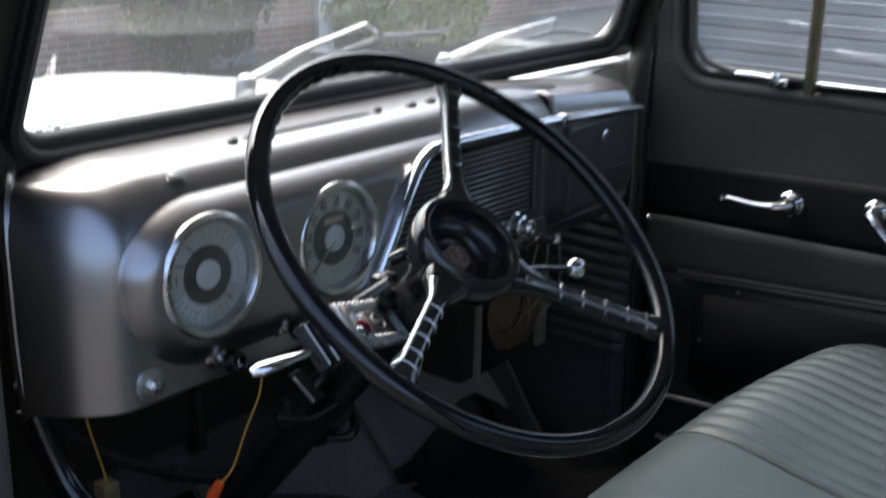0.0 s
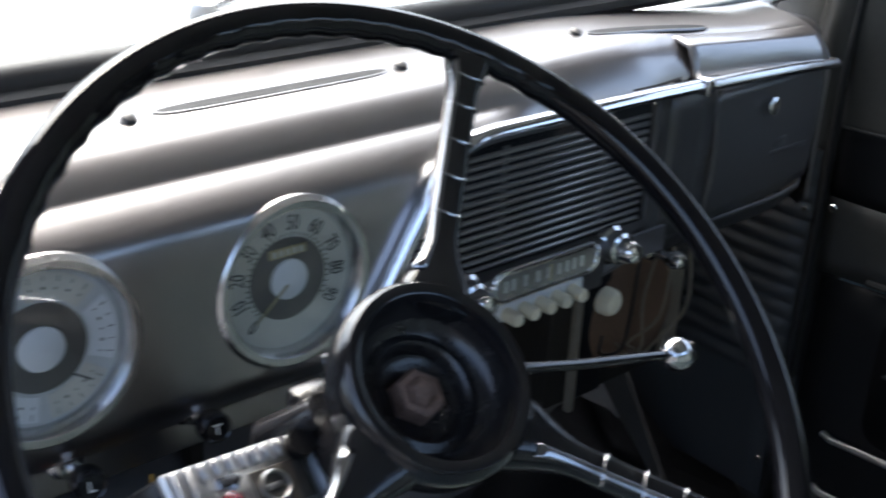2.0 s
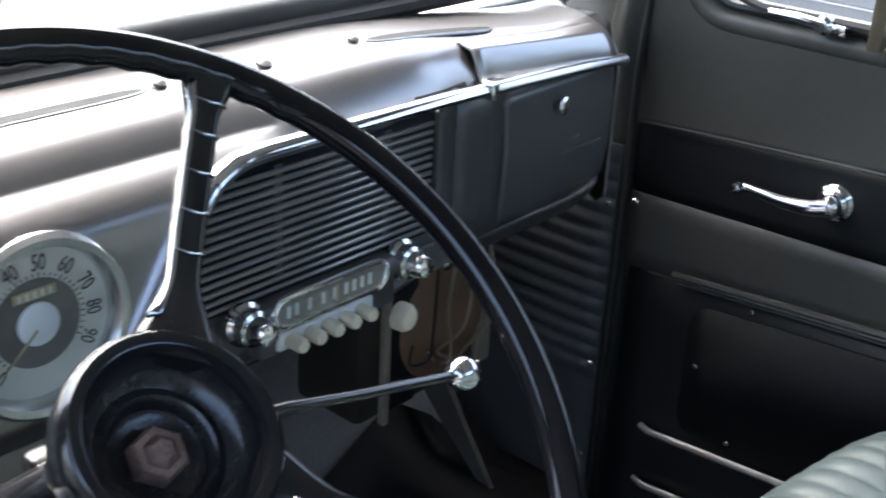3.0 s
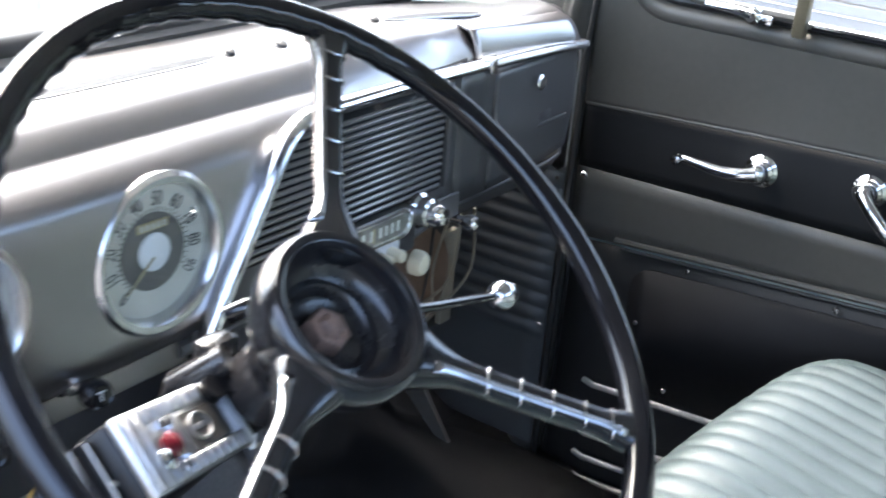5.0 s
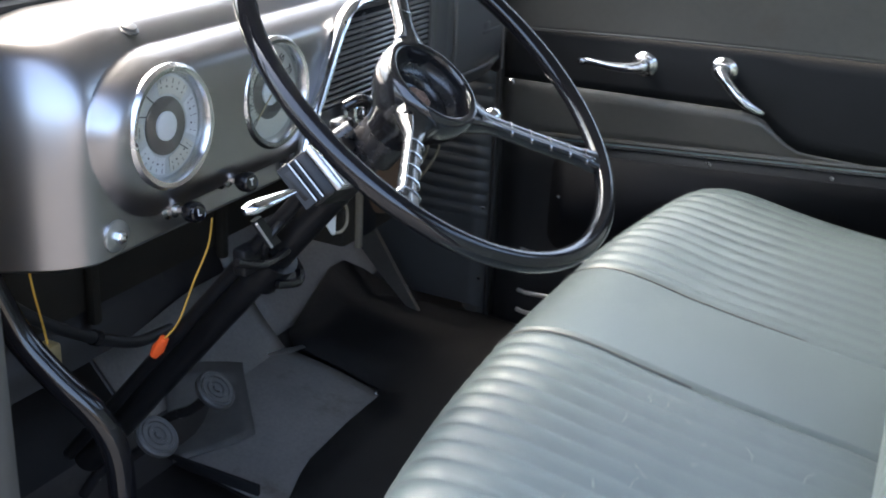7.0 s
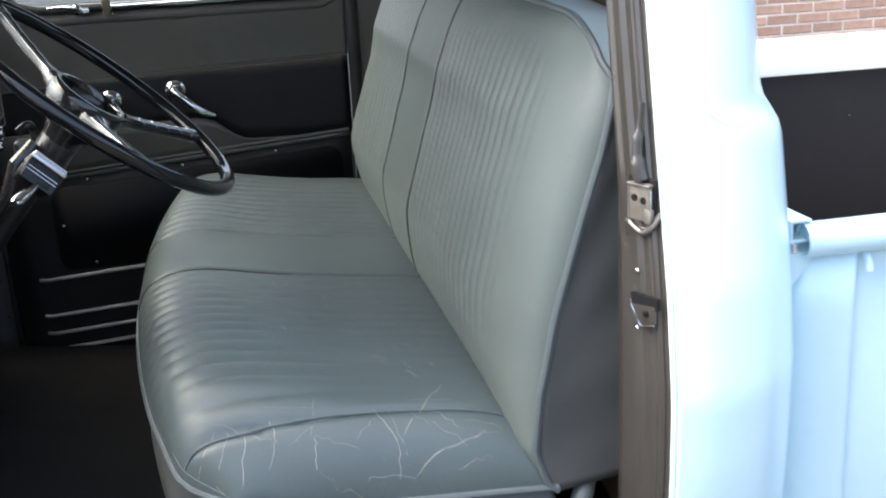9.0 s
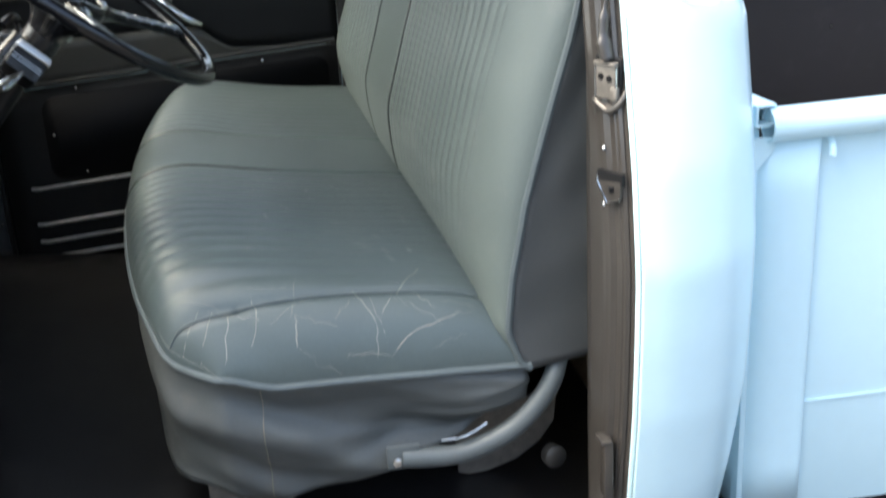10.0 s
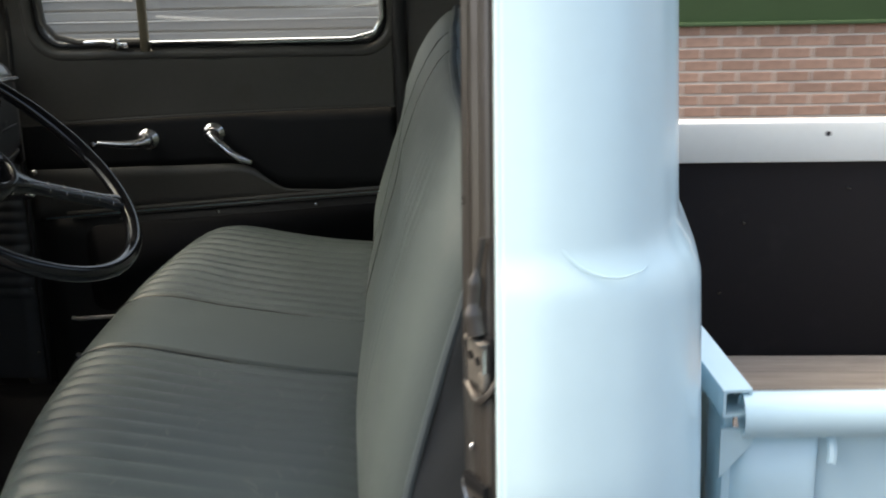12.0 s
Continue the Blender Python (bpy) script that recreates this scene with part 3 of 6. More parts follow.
# A pillars
for sx, x in ((1, 0.735), (-1, -0.72)):
    p = thing("door_pillar", (x, 0.31, 0), "dark painted front door pillar", "pillar", kind="structure")
    g = Geo(tube([(x, 0.335, -0.05), (x, 0.335, 0.5), (x, 0.33, 0.8), (x - 0.005 * sx, 0.305, 0.95), (x - 0.03 * sx, 0.23, 1.15), (x - 0.06 * sx, 0.14, 1.36)], [0.032, 0.032, 0.034, 0.036, 0.03, 0.03], 10))
    part("post", g, PAINT, p)
    if sx > 0:
        part("cowl_side", box((0.77, 0.50, 0.41), (0.08, 0.40, 0.9), 0.006), PAINT, p)
        part("seal", tube([(0.703, 0.2985, 0.0), (0.703, 0.2985, 0.75), (0.70, 0.285, 0.95), (0.66, 0.2, 1.2)], 0.006, 8), RUBBER, p)
        screw((0.667, 0.257, 0.577), (-1, 0, 0), 0.006, p)
    else:
        # driver's hinge post with bolts, and the black seal that curves down to the sill
        part("hinge_face", box((-0.735, 0.245, 0.62), (0.03, 0.15, 1.3), 0.008), PAINT, p)
        for z in (0.80, 0.765, 0.60):
            part("bolt", lathe([(0.011, 0), (0.011, 0.004), (0.007, 0.008), (0.003, 0.009)], axes((-0.751, 0.19, z), (-1, -0.3, 0)), 10), GLOVE, p)
        part("hinge", Geo(box((-0.755, 0.205, 0.52), (0.02, 0.06, 0.12), 0.006), tube([(-0.765, 0.175, 0.44), (-0.765, 0.175, 0.60)], 0.012, 10)), PAINT, p)
        seal = spline([(-0.60, 0.33, 0.60), (-0.59, 0.30, 0.53), (-0.575, 0.265, 0.48), (-0.555, 0.225, 0.43), (-0.545, 0.205, 0.38), (-0.545, 0.2, 0.3)], 6)
        part("brake_cable_tube", tube(seal, 0.017, 12), WHEEL_BLACK, p, "glossy black curved tube")
# left kick panel
tagged(part("wall_left", Geo(box((-0.725, 0.50, 0.45), (0.02, 0.36, 0.9), 0.004)), FIREWALL), "dark stained driver side kick panel", "wall", kind="structure")


def kick_panel():
    t = thing("kick_panel", (0.69, 0.45, 0.1), "charcoal vinyl passenger kick panel with horizontal pleats and bright screws", "trim panel")

    def f(y, z):
        k = (z - 0.265) / 0.0267
        bulge = 0.0048 * abs(math.sin(math.pi * k)) if z > 0.265 else 0
        return 0.695 - bulge * smooth(0.3, 0.31, y), y, z

    part("pleated_cover", sheet(f, lin(0.303, 0.68, 10), lin(0.06, 0.64, 200)), KICK, t, solid=0.004)
    for z in (0.552, 0.292, 0.13):
        screw((0.689, 0.312, z), (-1, 0, 0), 0.0045, t)
    return t


kick_panel()


# ---- passenger door ----
Base.at = Vector((0.011, 0.004, -0.002))
def passenger_door():
    t = thing("door_1", (0.72, -0.14, -0.02), "brown painted passenger door with black trim band and chrome handles", "door", kind="structure")
    Y0, Y1 = 0.292, -0.572

    def belt(y):
        k = (y - Y0) / (Y1 - Y0)
        return 0.677 + 0.036 * k + 0.005 * math.sin(k * math.pi)

    def bead_z(y):
        return 0.475 - 0.075 * (y - 0.1)

    # upper painted panel with the window opening: built as strips round the rounded opening
    WY0, WY1, WZ0, WZ1 = 0.225, -0.556, 0.852, 1.22
    inner = [(y, z) for y, z in rounded(WY1, WZ0, WY0, WZ1, 0.055, 8)]

    def tum(z):
        return 0.705 - 0.012 * smooth(0.7, 0.86, z) - 0.16 * max(0, z - 0.86) ** 1.3

    def outside(y, z, gap):
        """True where the painted skin lies outside the window's rounded opening."""
        dy = max(WY1 + 0.055 - y, y - (WY0 - 0.055), 0.0)
        dz = max(WZ0 + 0.055 - z, z - (WZ1 - 0.055), 0.0)
        return math.hypot(dy, dz) > 0.055 + gap

    ys_, zs_ = lin(Y0, Y1, 120), lin(0, 1, 90)
    gv, gf = sheet(lambda y, s: (tum(belt(y) + (1.34 - belt(y)) * s), y, belt(y) + (1.34 - belt(y)) * s), ys_, zs_)
    gf = [q for q in gf if all(outside(gv[i][1], gv[i][2], 0.006) for i in q)]
    part("upper_panel", (gv, gf), PAINT, t, solid=0.003, offset=1, sharp=60)
    roll_v, roll_f = [], []
    steps = [(0.0, 0.022), (0.002, 0.006), (0.006, -0.002), (0.012, -0.005), (0.020, -0.0045), (0.028, -0.001)]
    for grow, depth in steps:
        for y, z in rounded(WY1 - grow, WZ0 - grow, WY0 + grow, WZ1 + grow, 0.055 + grow, 8):
            roll_v.append((tum(z) + depth, y, z))
    n = len(inner)
    for k in range(len(steps) - 1):
        for i in range(n):
            roll_f.append((k * n + i, k * n + (i + 1) % n, (k + 1) * n + (i + 1) % n, (k + 1) * n + i))
    part("window_roll", (roll_v, roll_f), PAINT, t, "rounded painted window surround", solid=0.002, sharp=60)
    # belt ledge and black band
    part("belt_edge", tube([(0.704, y, belt(y)) for y in lin(Y0 - 0.003, Y1 + 0.003, 24)], 0.0032, 8), PAINT, t)

    def band_low(y):
        return interp(-y, [(-0.29, 0.572), (0.2, 0.583), (0.235, 0.575), (0.275, 0.54), (0.31, 0.522), (0.6, 0.515)])

    part("black_band", sheet(lambda y, s: (0.712 - 0.003 * math.sin(math.pi * s), y, belt(y) + (band_low(y) - belt(y)) * s), lin(Y0, Y1, 40), lin(0, 1, 7)), BLACK_TRIM, t, "black textured trim band", solid=0.003)
    part("lower_panel", sheet(lambda y, s: (0.709 + 0.006 * s, y, band_low(y) + (bead_z(y) - 0.006 - band_low(y)) * s), lin(Y0, Y1, 40), lin(0, 1, 5)), PAINT, t, solid=0.003)
    part("bead", tube([(0.711, y, bead_z(y)) for y in lin(0.21, Y1 + 0.01, 16)], 0.0055, 8), PAINT, t)
    part("bead_line", tube([(0.714, y, bead_z(y) - 0.013) for y in lin(0.2, Y1 + 0.01, 16)], 0.0026, 8), PAINT, t)
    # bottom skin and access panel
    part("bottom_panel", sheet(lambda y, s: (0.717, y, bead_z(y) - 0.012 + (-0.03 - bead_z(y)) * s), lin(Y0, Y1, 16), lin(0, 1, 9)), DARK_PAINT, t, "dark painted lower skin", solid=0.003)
    outline = [(y, z) for y, z in rounded(-0.54, 0.228, 0.172, 0.448, 0.035, 6)]
    outline = [(y, z + (bead_z(y) - bead_z(0.0) if z > 0.33 else 0.018 * (0.1 - y))) for y, z in outline]
    acc = part("access_panel", ([(0.7105, y, z) for y, z in outline], [tuple(range(len(outline)))]), RECESS, t, "flat black access cover held by screws", solid=0.005)
    for y, z in ((0.082, 0.455), (0.152, 0.342), (-0.147, 0.470), (0.086, 0.243), (-0.377, 0.485)):
        screw((0.7075, y, z), (-1, 0, 0), 0.0048, acc)
    for y0, y1, z in ((0.228, -0.5, 0.207), (0.228, -0.45, 0.112), (0.228, -0.45, 0.066), (0.228, -0.45, 0.023)):
        part("rib", tube([(0.71, y0, z), (0.701, y0 - 0.02, z + 0.001), (0.700, y1, z - 0.07 * (y1 - y0))], 0.0052, 8), BARE, t, "pressed rib worn bright")
    part("outer_skin", box((0.80, -0.14, 0.41), (0.012, 0.88, 0.86), 0.004), BODY, t)
    part("rear_edge", box((0.755, -0.568, 0.41), (0.08, 0.008, 0.86), 0.003), PAINT, t)
    # edges
    part("front_edge", box((0.735, Y0 - 0.004, 0.36), (0.04, 0.008, 0.76), 0.003), BLACK_TRIM, t)
    # window: bright channel, division bar, glass, vent catch
    run = [(tum(z) + 0.01, y, z) for y, z in rounded(WY1 + 0.006, WZ0 + 0.006, WY0 - 0.006, WZ1 - 0.006, 0.05, 8)]
    part("window_seal", tube(run, 0.007, 8, True), RUBBER, t)
    gm = [(tum(z) + 0.018, y, z) for y, z in rounded(WY1, WZ0, WY0, WZ1, 0.055, 8)]
    gl = part("pane", (gm, [tuple(range(len(gm)))]), GLASS, t, solid=0.004)
    gl.visible_shadow = False
    part("bright_channel", tube([(tum(0.86) + 0.0, -0.03, 0.861), (tum(0.86), -0.48, 0.863), (tum(0.87), -0.53, 0.876), (tum(0.9), -0.547, 0.91), (tum(1.1), -0.548, 1.12)], 0.0055, 8), CHROME, t, "bright window channel")
    part("division_bar", Geo(box((tum(1.0) - 0.001, -0.022, 1.03), (0.02, 0.018, 0.37), 0.004, m=Matrix.Identity(4))), TARNISH, t, "tarnished division bar")
    part("vent_frame", tube([(tum(z) + 0.002, y, z) for y, z in ((-0.01, 0.866), (0.13, 0.866), (0.18, 0.878), (0.207, 0.91), (0.21, 1.0), (0.2, 1.15))], 0.0075, 8), PAINT, t)
    part("vent_catch", Geo(lathe([(0.012, 0), (0.012, 0.01), (0.007, 0.014), (0.007, 0.02)], axes((0.688, 0.045, 0.862), (-1, 0, 0)), 14), tube([(0.672, 0.045, 0.864), (0.668, 0.075, 0.868), (0.668, 0.11, 0.868)], [0.006, 0.0055, 0.004], 8), box((0.684, 0.035, 0.858), (0.012, 0.035, 0.014), 0.003)), CHROME, t, "chrome vent window catch")
    part("stain", ([(0.6925 + 0, -0.10 - 0.075 + 0.075 * math.cos(a), 0.836 + 0.013 * math.sin(a)) for a in lin(0, 2 * math.pi, 25)[:-1]], [tuple(range(24))]), RECESS, t, "worn dark oval patch", solid=0.002)
    # winder and door handle
    for name, y, z, pts, rr in (("window_winder", 0.0, 0.642, [(0, 0, 0), (0.006, 0.02, -0.004), (0.010, 0.05, -0.005), (0.012, 0.085, -0.002), (0.012, 0.108, 0.0)], [0.0125, 0.011, 0.009, 0.0068, 0.006]),
                                ("door_handle", -0.153, 0.654, [(0, 0, 0), (0.012, -0.015, -0.012), (0.015, -0.04, -0.035), (0.012, -0.065, -0.052), (0.006, -0.088, -0.062)], [0.013, 0.0105, 0.0105, 0.0095, 0.006])):
        h = part(name, Geo(lathe([(0.024, 0), (0.024, 0.004), (0.019, 0.008), (0.019, 0.012), (0.015, 0.016), (0.015, 0.024), (0.011, 0.030), (0.006, 0.033)], axes((0.711, y, z), (-1, 0, 0)), 24),
                           tube(spline([(0.683 - a, y + b, z + c) for a, b, c in pts], 6), [rr[min(4, i // 6)] + (rr[min(4, i // 6 + 1)] - rr[min(4, i // 6)]) * (i % 6) / 6 for i in range(25)], 12)), CHROME, t, "chrome " + name.replace("_", " "))
        if name == "window_winder":
            part("knob", lathe([(0.004, -0.004), (0.0075, 0.0), (0.0085, 0.008), (0.007, 0.016), (0.003, 0.018)], axes((0.672, y + 0.112, z - 0.001), (-1, 0, 0)), 14), DARK_CHROME, h)
    return t


passenger_door()


# ---- dashboard ----
Base.at = Vector((0, 0, 0))
def dash_y(x, z):
    """Rear face of the dash at x and z (its depth)."""
    base = 0.187 + 0.018 * smooth(0.15, 0.28, x)
    base += 11.0 * max(0.0, -x - 0.555) ** 2
    base += 0.10 * smooth(0.50, 0.58, x) + 0.8 * max(0.0, x - 0.52)
    return base


def pod(x, z):
    """Raised housing round the gauges: a capsule about the first gauge, running on to the right."""
    d = math.hypot(min(0.0, x + 0.466), (z - 0.772) * (1.27 if z > 0.772 else 1.0))
    edge = min(1.0, max(0.0, d - 0.066) / 0.040)
    return (1.0 - edge ** 2.3) * smooth(0.02, -0.06, x)


def crown_z(x):
    return 0.885 - 0.03 * smooth(0.1, 0.52, x) - 0.01 * smooth(-0.5, -0.6, x)


def dash_point(x, s):
    """s from 0 (bottom edge) over the face and crown to 1 (windshield)."""
    zt = crown_z(x)
    ztop = zt + 0.001
    y0 = dash_y(x, 0)
    end = smooth(-0.49, -0.635, x)
    zc = 0.795 - 0.085 * end
    deep = min(0.065 + 0.03 * end, 0.336 - y0)
    if s < 0.5:
        z = 0.632 + (zc - 0.632) * s / 0.5
        if s < 0.03:
            return x, y0 + 0.012 * (1 - s / 0.03), z
        d = pod(x, z)
        return x, y0 - 0.024 * d, z
    if s < 0.8:
        a = (s - 0.5) / 0.3 * math.pi / 2
        z = zc + (zt - zc) * math.sin(a) ** 0.9
        return x, y0 + deep * (1 - math.cos(a)) - 0.024 * pod(x, z), z
    w = (s - 0.8) / 0.2
    ya = y0 + deep
    return x, ya + (0.345 - ya) * w, zt + (ztop - zt) * w


dash = thing("dashboard", (0, 0.19, 0.632), "brown-grey metallic painted steel dashboard with two round gauges", "dashboard")
xs = sorted(set(lin(-0.645, 0.60, 240) + lin(-0.59, -0.40, 110)))
ss = lin(0, 0.03, 4)[:-1] + lin(0.03, 0.5, 80)[:-1] + lin(0.5, 0.8, 60)[:-1] + lin(0.8, 1, 10)


def v_line(z):
    """Right edge of the pod: the slanting chrome strip."""
    return interp(z, [(0.632, -0.236), (0.69, -0.222), (0.75, -0.184), (0.83, -0.138), (0.85, -0.115), (0.856, -0.09)])


# main panel: everything left of the slanting strip, and the crown over the whole width
keep_v, keep_f = sheet(dash_point, xs, ss)


def opening(p):
    return p[2] < 0.838 and v_line(p[2]) + 0.006 < p[0] < 0.515


GAUGES = ((-0.470, 0.771), (-0.273, 0.768))


def in_gauge(p):
    return p[1] < 0.2 and any(math.hypot(p[0] - gx, p[2] - gz) < 0.062 for gx, gz in GAUGES)


faces = [q for q in keep_f if not all(opening(keep_v[i]) for i in q) and not any(in_gauge(keep_v[i]) for i in q)]
part("panel", Geo((keep_v, faces)), DASH, dash, solid=0.0025, offset=0, sharp=50)
part("end_rib", tube(spline([(-0.638, 0.275, 0.64), (-0.642, 0.277, 0.70), (-0.641, 0.28, 0.78), (-0.634, 0.29, 0.84), (-0.62, 0.305, 0.872), (-0.60, 0.33, 0.885)], 6), 0.0065, 8), DASH, dash)
# centre panel, glove box panel
part("centre_panel", sheet(lambda a, z: (v_line(z) + 0.004 + (0.2 - v_line(z)) * a, 0.178 + 0.02 * smooth(0.5, 1, a), z), lin(0, 1, 20), lin(0.662, 0.842, 20)), GLOVE, dash, solid=0.003)
part("lower_roll", tube([(-0.235, 0.186, 0.655), (-0.1, 0.184, 0.660), (0.1, 0.19, 0.660), (0.2, 0.198, 0.672)], 0.008, 8), GLOVE, dash)
part("filler_panel", sheet(lambda x, z: (x, 0.201, z), lin(0.203, 0.281, 4), lin(0.668, 0.838, 6)), GLOVE, dash, solid=0.004)
glove_low = lambda x: 0.655 + 0.012 * smooth(0.42, 0.54, x)
glove = part("glovebox_door", sheet(lambda a, b: (0.286 + (0.522 - 0.286) * a, 0.199 + 0.012 * a + 0.006 * (1 - math.sin(math.pi * b)) + 0.02 * smooth(0.93, 1, a), glove_low(0.286 + 0.236 * a) + 0.012 + (0.818 - 0.012 - glove_low(0.3)) * b), lin(0, 1, 24), lin(0, 1, 12)), GLOVE, dash, "dark grey glovebox door", solid=0.006)
part("lock", lathe([(0.010, 0), (0.010, 0.003), (0.007, 0.005), (0.003, 0.005)], axes((0.387, 0.198, 0.787), (0, -1, 0.1)), 18), CHROME, glove)
part("name_badge_bar", Geo(box((0.44, 0.2035, 0.725), (0.075, 0.003, 0.006), 0.001), box((0.418, 0.2035, 0.737), (0.03, 0.003, 0.012), 0.002)), GLOVE, glove)
part("lower_panel", sheet(lambda x, s: (x, 0.205 + 0.02 * s + 0.04 * smooth(0.48, 0.54, x), glove_low(x) + 0.01 - 0.03 * s + 0.0 * x), lin(0.2, 0.56, 14), lin(0, 1, 5)), GLOVE, dash, solid=0.004)
part("end_cap", Geo(box((0.575, 0.365, 0.75), (0.09, 0.17, 0.18), 0.03, 4)), GLOVE, dash)
# chrome strips
vs = spline([(-0.236, 0.156, 0.652), (-0.222, 0.155, 0.69), (-0.184, 0.155, 0.755), (-0.14, 0.155, 0.828), (-0.118, 0.156, 0.848), (-0.09, 0.158, 0.8545), (-0.03, 0.162, 0.853), (0.1, 0.17, 0.848), (0.215, 0.178, 0.842)], 6)
part("chrome_strip", tube(vs, [0.0105] * (len(vs) - 20) + [0.0095] * 20, 12, squash=0.7), CHROME, dash, "polished chrome strip bent over the grille")
vs2 = [p + Vector((0.014, 0.012, -0.012)) for p in vs[6:-6]]
part("inner_strip", tube(vs2, 0.0045, 8), GLOVE, dash)
part("chrome_strip", tube(spline([(0.218, 0.178, 0.842), (0.243, 0.182, 0.838), (0.3, 0.19, 0.833), (0.42, 0.2, 0.824), (0.525, 0.214, 0.812)], 6), 0.0085, 10, squash=0.8), WORN_CHROME, dash, "worn chrome strip over the glovebox")
part("strip_clip", Geo(box((0.228, 0.177, 0.84), (0.013, 0.018, 0.019), 0.004)), CHROME, dash)
# ash tray pocket and raised lid to the right
part("ashtray_mouth", sheet(lambda x, s: tuple(Vector(dash_point(x, s)) + Vector((0, -0.0016, 0.0016))), lin(0.14, 0.225, 10), lin(0.565, 0.605, 6)), RECESS, dash, solid=0.001)
def lid_point(x, s):
    lift = min((s - 0.56) / 0.12, (0.735 - s) / 0.055) * (0.35 + 0.65 * smooth(0.54, 0.40, x))
    return Vector(dash_point(x, s)) + Vector((0, -0.010, 0.005)) * max(0.0, lift)


part("raised_lid", sheet(lid_point, lin(0.25, 0.50, 20), lin(0.56, 0.73, 24)), DASH, dash, solid=0.003)
part("lid_edge", tube([lid_point(0.25, s) for s in lin(0.57, 0.71, 16)], 0.0022, 8), SLAT, dash)
# defroster slots with their screws
for x0, x1 in ((-0.335, -0.11), (0.14, 0.33)):
    part("vent_slot", sheet(lambda a, b: (x0 + (x1 - x0) * a, 0.262 + 0.0085 * b * (1 - abs(2 * a - 1) ** 6) ** 0.5, crown_z(x0 + (x1 - x0) * a) + 0.0018), lin(0, 1, 30), lin(-1, 1, 5)), RECESS, dash, solid=0.001)
    part("slot_lip", tube([(x0 + (x1 - x0) * a, 0.262 - 0.0095 * (1 - abs(2 * a - 1) ** 6) ** 0.5, crown_z(x0 + (x1 - x0) * a) + 0.0012) for a in lin(0, 1, 30)], 0.0016, 6), DASH, dash)
for x, y, z, r in ((-0.357, 0.255, 0.8865, 0.006), (-0.098, 0.261, 0.8865, 0.006), (0.127, 0.267, 0.8855, 0.006), (-0.035, 0.255, 0.886, 0.0075), (0.007, 0.255, 0.886, 0.0075), (-0.474, 0.216, 0.872, 0.0095)):
    part("bolt", lathe([(r * 1.25, -0.001), (r * 1.25, 0.001), (r, 0.002), (r * 0.95, 0.005), (r * 0.5, 0.0065), (r * 0.1, 0.007)], axes((x, y, z), (0, -0.35, 1)), 14), GLOVE, dash)


def gauge(x, z, speed):
    o = Vector((x, 0.1625, z))
    m = axes(o, (0, -1, 0.04), (1, 0, 0)) @ Matrix.Diagonal((1.06, 1.06, 1, 1))
    g = part("gauge", lathe([(0.062, -0.012), (0.0665, -0.006), (0.0665, -0.001), (0.063, 0.0035), (0.058, 0.003), (0.0555, -0.002), (0.0545, -0.014)], m, 56, caps=False), WORN_CHROME, dash, "round gauge with chrome bezel")
    part("dial", lathe([(0.0565, -0.0155), (0.0565, -0.012), (0.001, -0.012)], m, 48), CREAM if speed else DIAL_GREY, g)
    mm = m @ Matrix.Translation((0, 0, -0.0115))
    part("inner_disc", lathe([(0.032 if speed else 0.031, -0.0004), (0.032 if speed else 0.031, 0.0008), (0.001, 0.0009)], mm, 40), DIAL_BROWN, g)
    part("centre_cap", lathe([(0.0155, 0.0009), (0.0155, 0.003), (0.012, 0.0045), (0.0005, 0.005)], mm, 28), SILVER_FACE, g)
    if speed:
        for i in range(10):
            a = radians(225 - i * 28.5)
            p = mm @ Matrix.Translation((0.0425 * math.cos(a), 0.0425 * math.sin(a), 0.0008)) @ Matrix.Rotation(a - math.pi / 2, 4, "Z") @ Matrix.Diagonal((0.78, 1.2, 1, 1))
            part("numeral", Geo(text_mesh(str(i * 10), 0.0142, p, 0.0003)), INK, g)
        dots = Geo()
        for i in range(37):
            a = radians(225 - i * 7.125)
            p = mm @ Matrix.Translation((0.0345 * math.cos(a), 0.0345 * math.sin(a), 0.0008)) @ Matrix.Rotation(a, 4, "Z")
            dots.add(box((0, 0, 0), (0.0024 if i % 4 else 0.0036, 0.0008, 0.0006), m=p))
        part("tick_ring", dots, INK, g)
        part("odometer", Geo(box((0, 0.0215, 0.001), (0.032, 0.0075, 0.0012), 0.0005, m=mm)), BRASS, g)
        bars = Geo()
        for i in range(5):
            bars.add(box((-0.0115 + i * 0.0057, 0.0215, 0.0019), (0.0028, 0.0048, 0.0006), m=mm))
        part("odometer_bars", bars, CREAM, g)
        a = radians(223)
        part("needle", tube([mm @ Vector((0.004 * math.cos(a), 0.004 * math.sin(a), 0.0052)), mm @ Vector((0.041 * math.cos(a), 0.041 * math.sin(a), 0.0035))], [0.0012, 0.0006], 6), BRASS, g)
    else:
        for a0, a1, w in ((40, 100, DIAL_BROWN), (335, 30, None), (205, 262, None), (165, 190, DIAL_BROWN), (272, 326, DIAL_BROWN)):
            if a1 < a0:
                a1 += 360
            arc = [(0.0515 * math.cos(radians(a)), 0.0515 * math.sin(radians(a))) for a in lin(a0, a1, 12)] + [(0.0335 * math.cos(radians(a)), 0.0335 * math.sin(radians(a))) for a in lin(a1, a0, 12)]
            part("scale_plate", prism(arc, 0.0003, 0.001, mm), SILVER_FACE if w is None else CREAM, g)
            bars = Geo()
            for k, a in enumerate(lin(a0 + 6, a1 - 6, 5)):
                p = mm @ Matrix.Rotation(radians(a), 4, "Z")
                bars.add(box((0.0475, 0, 0.0012), (0.003 if k % 2 else 0.0045, 0.0006, 0.0005), m=p))
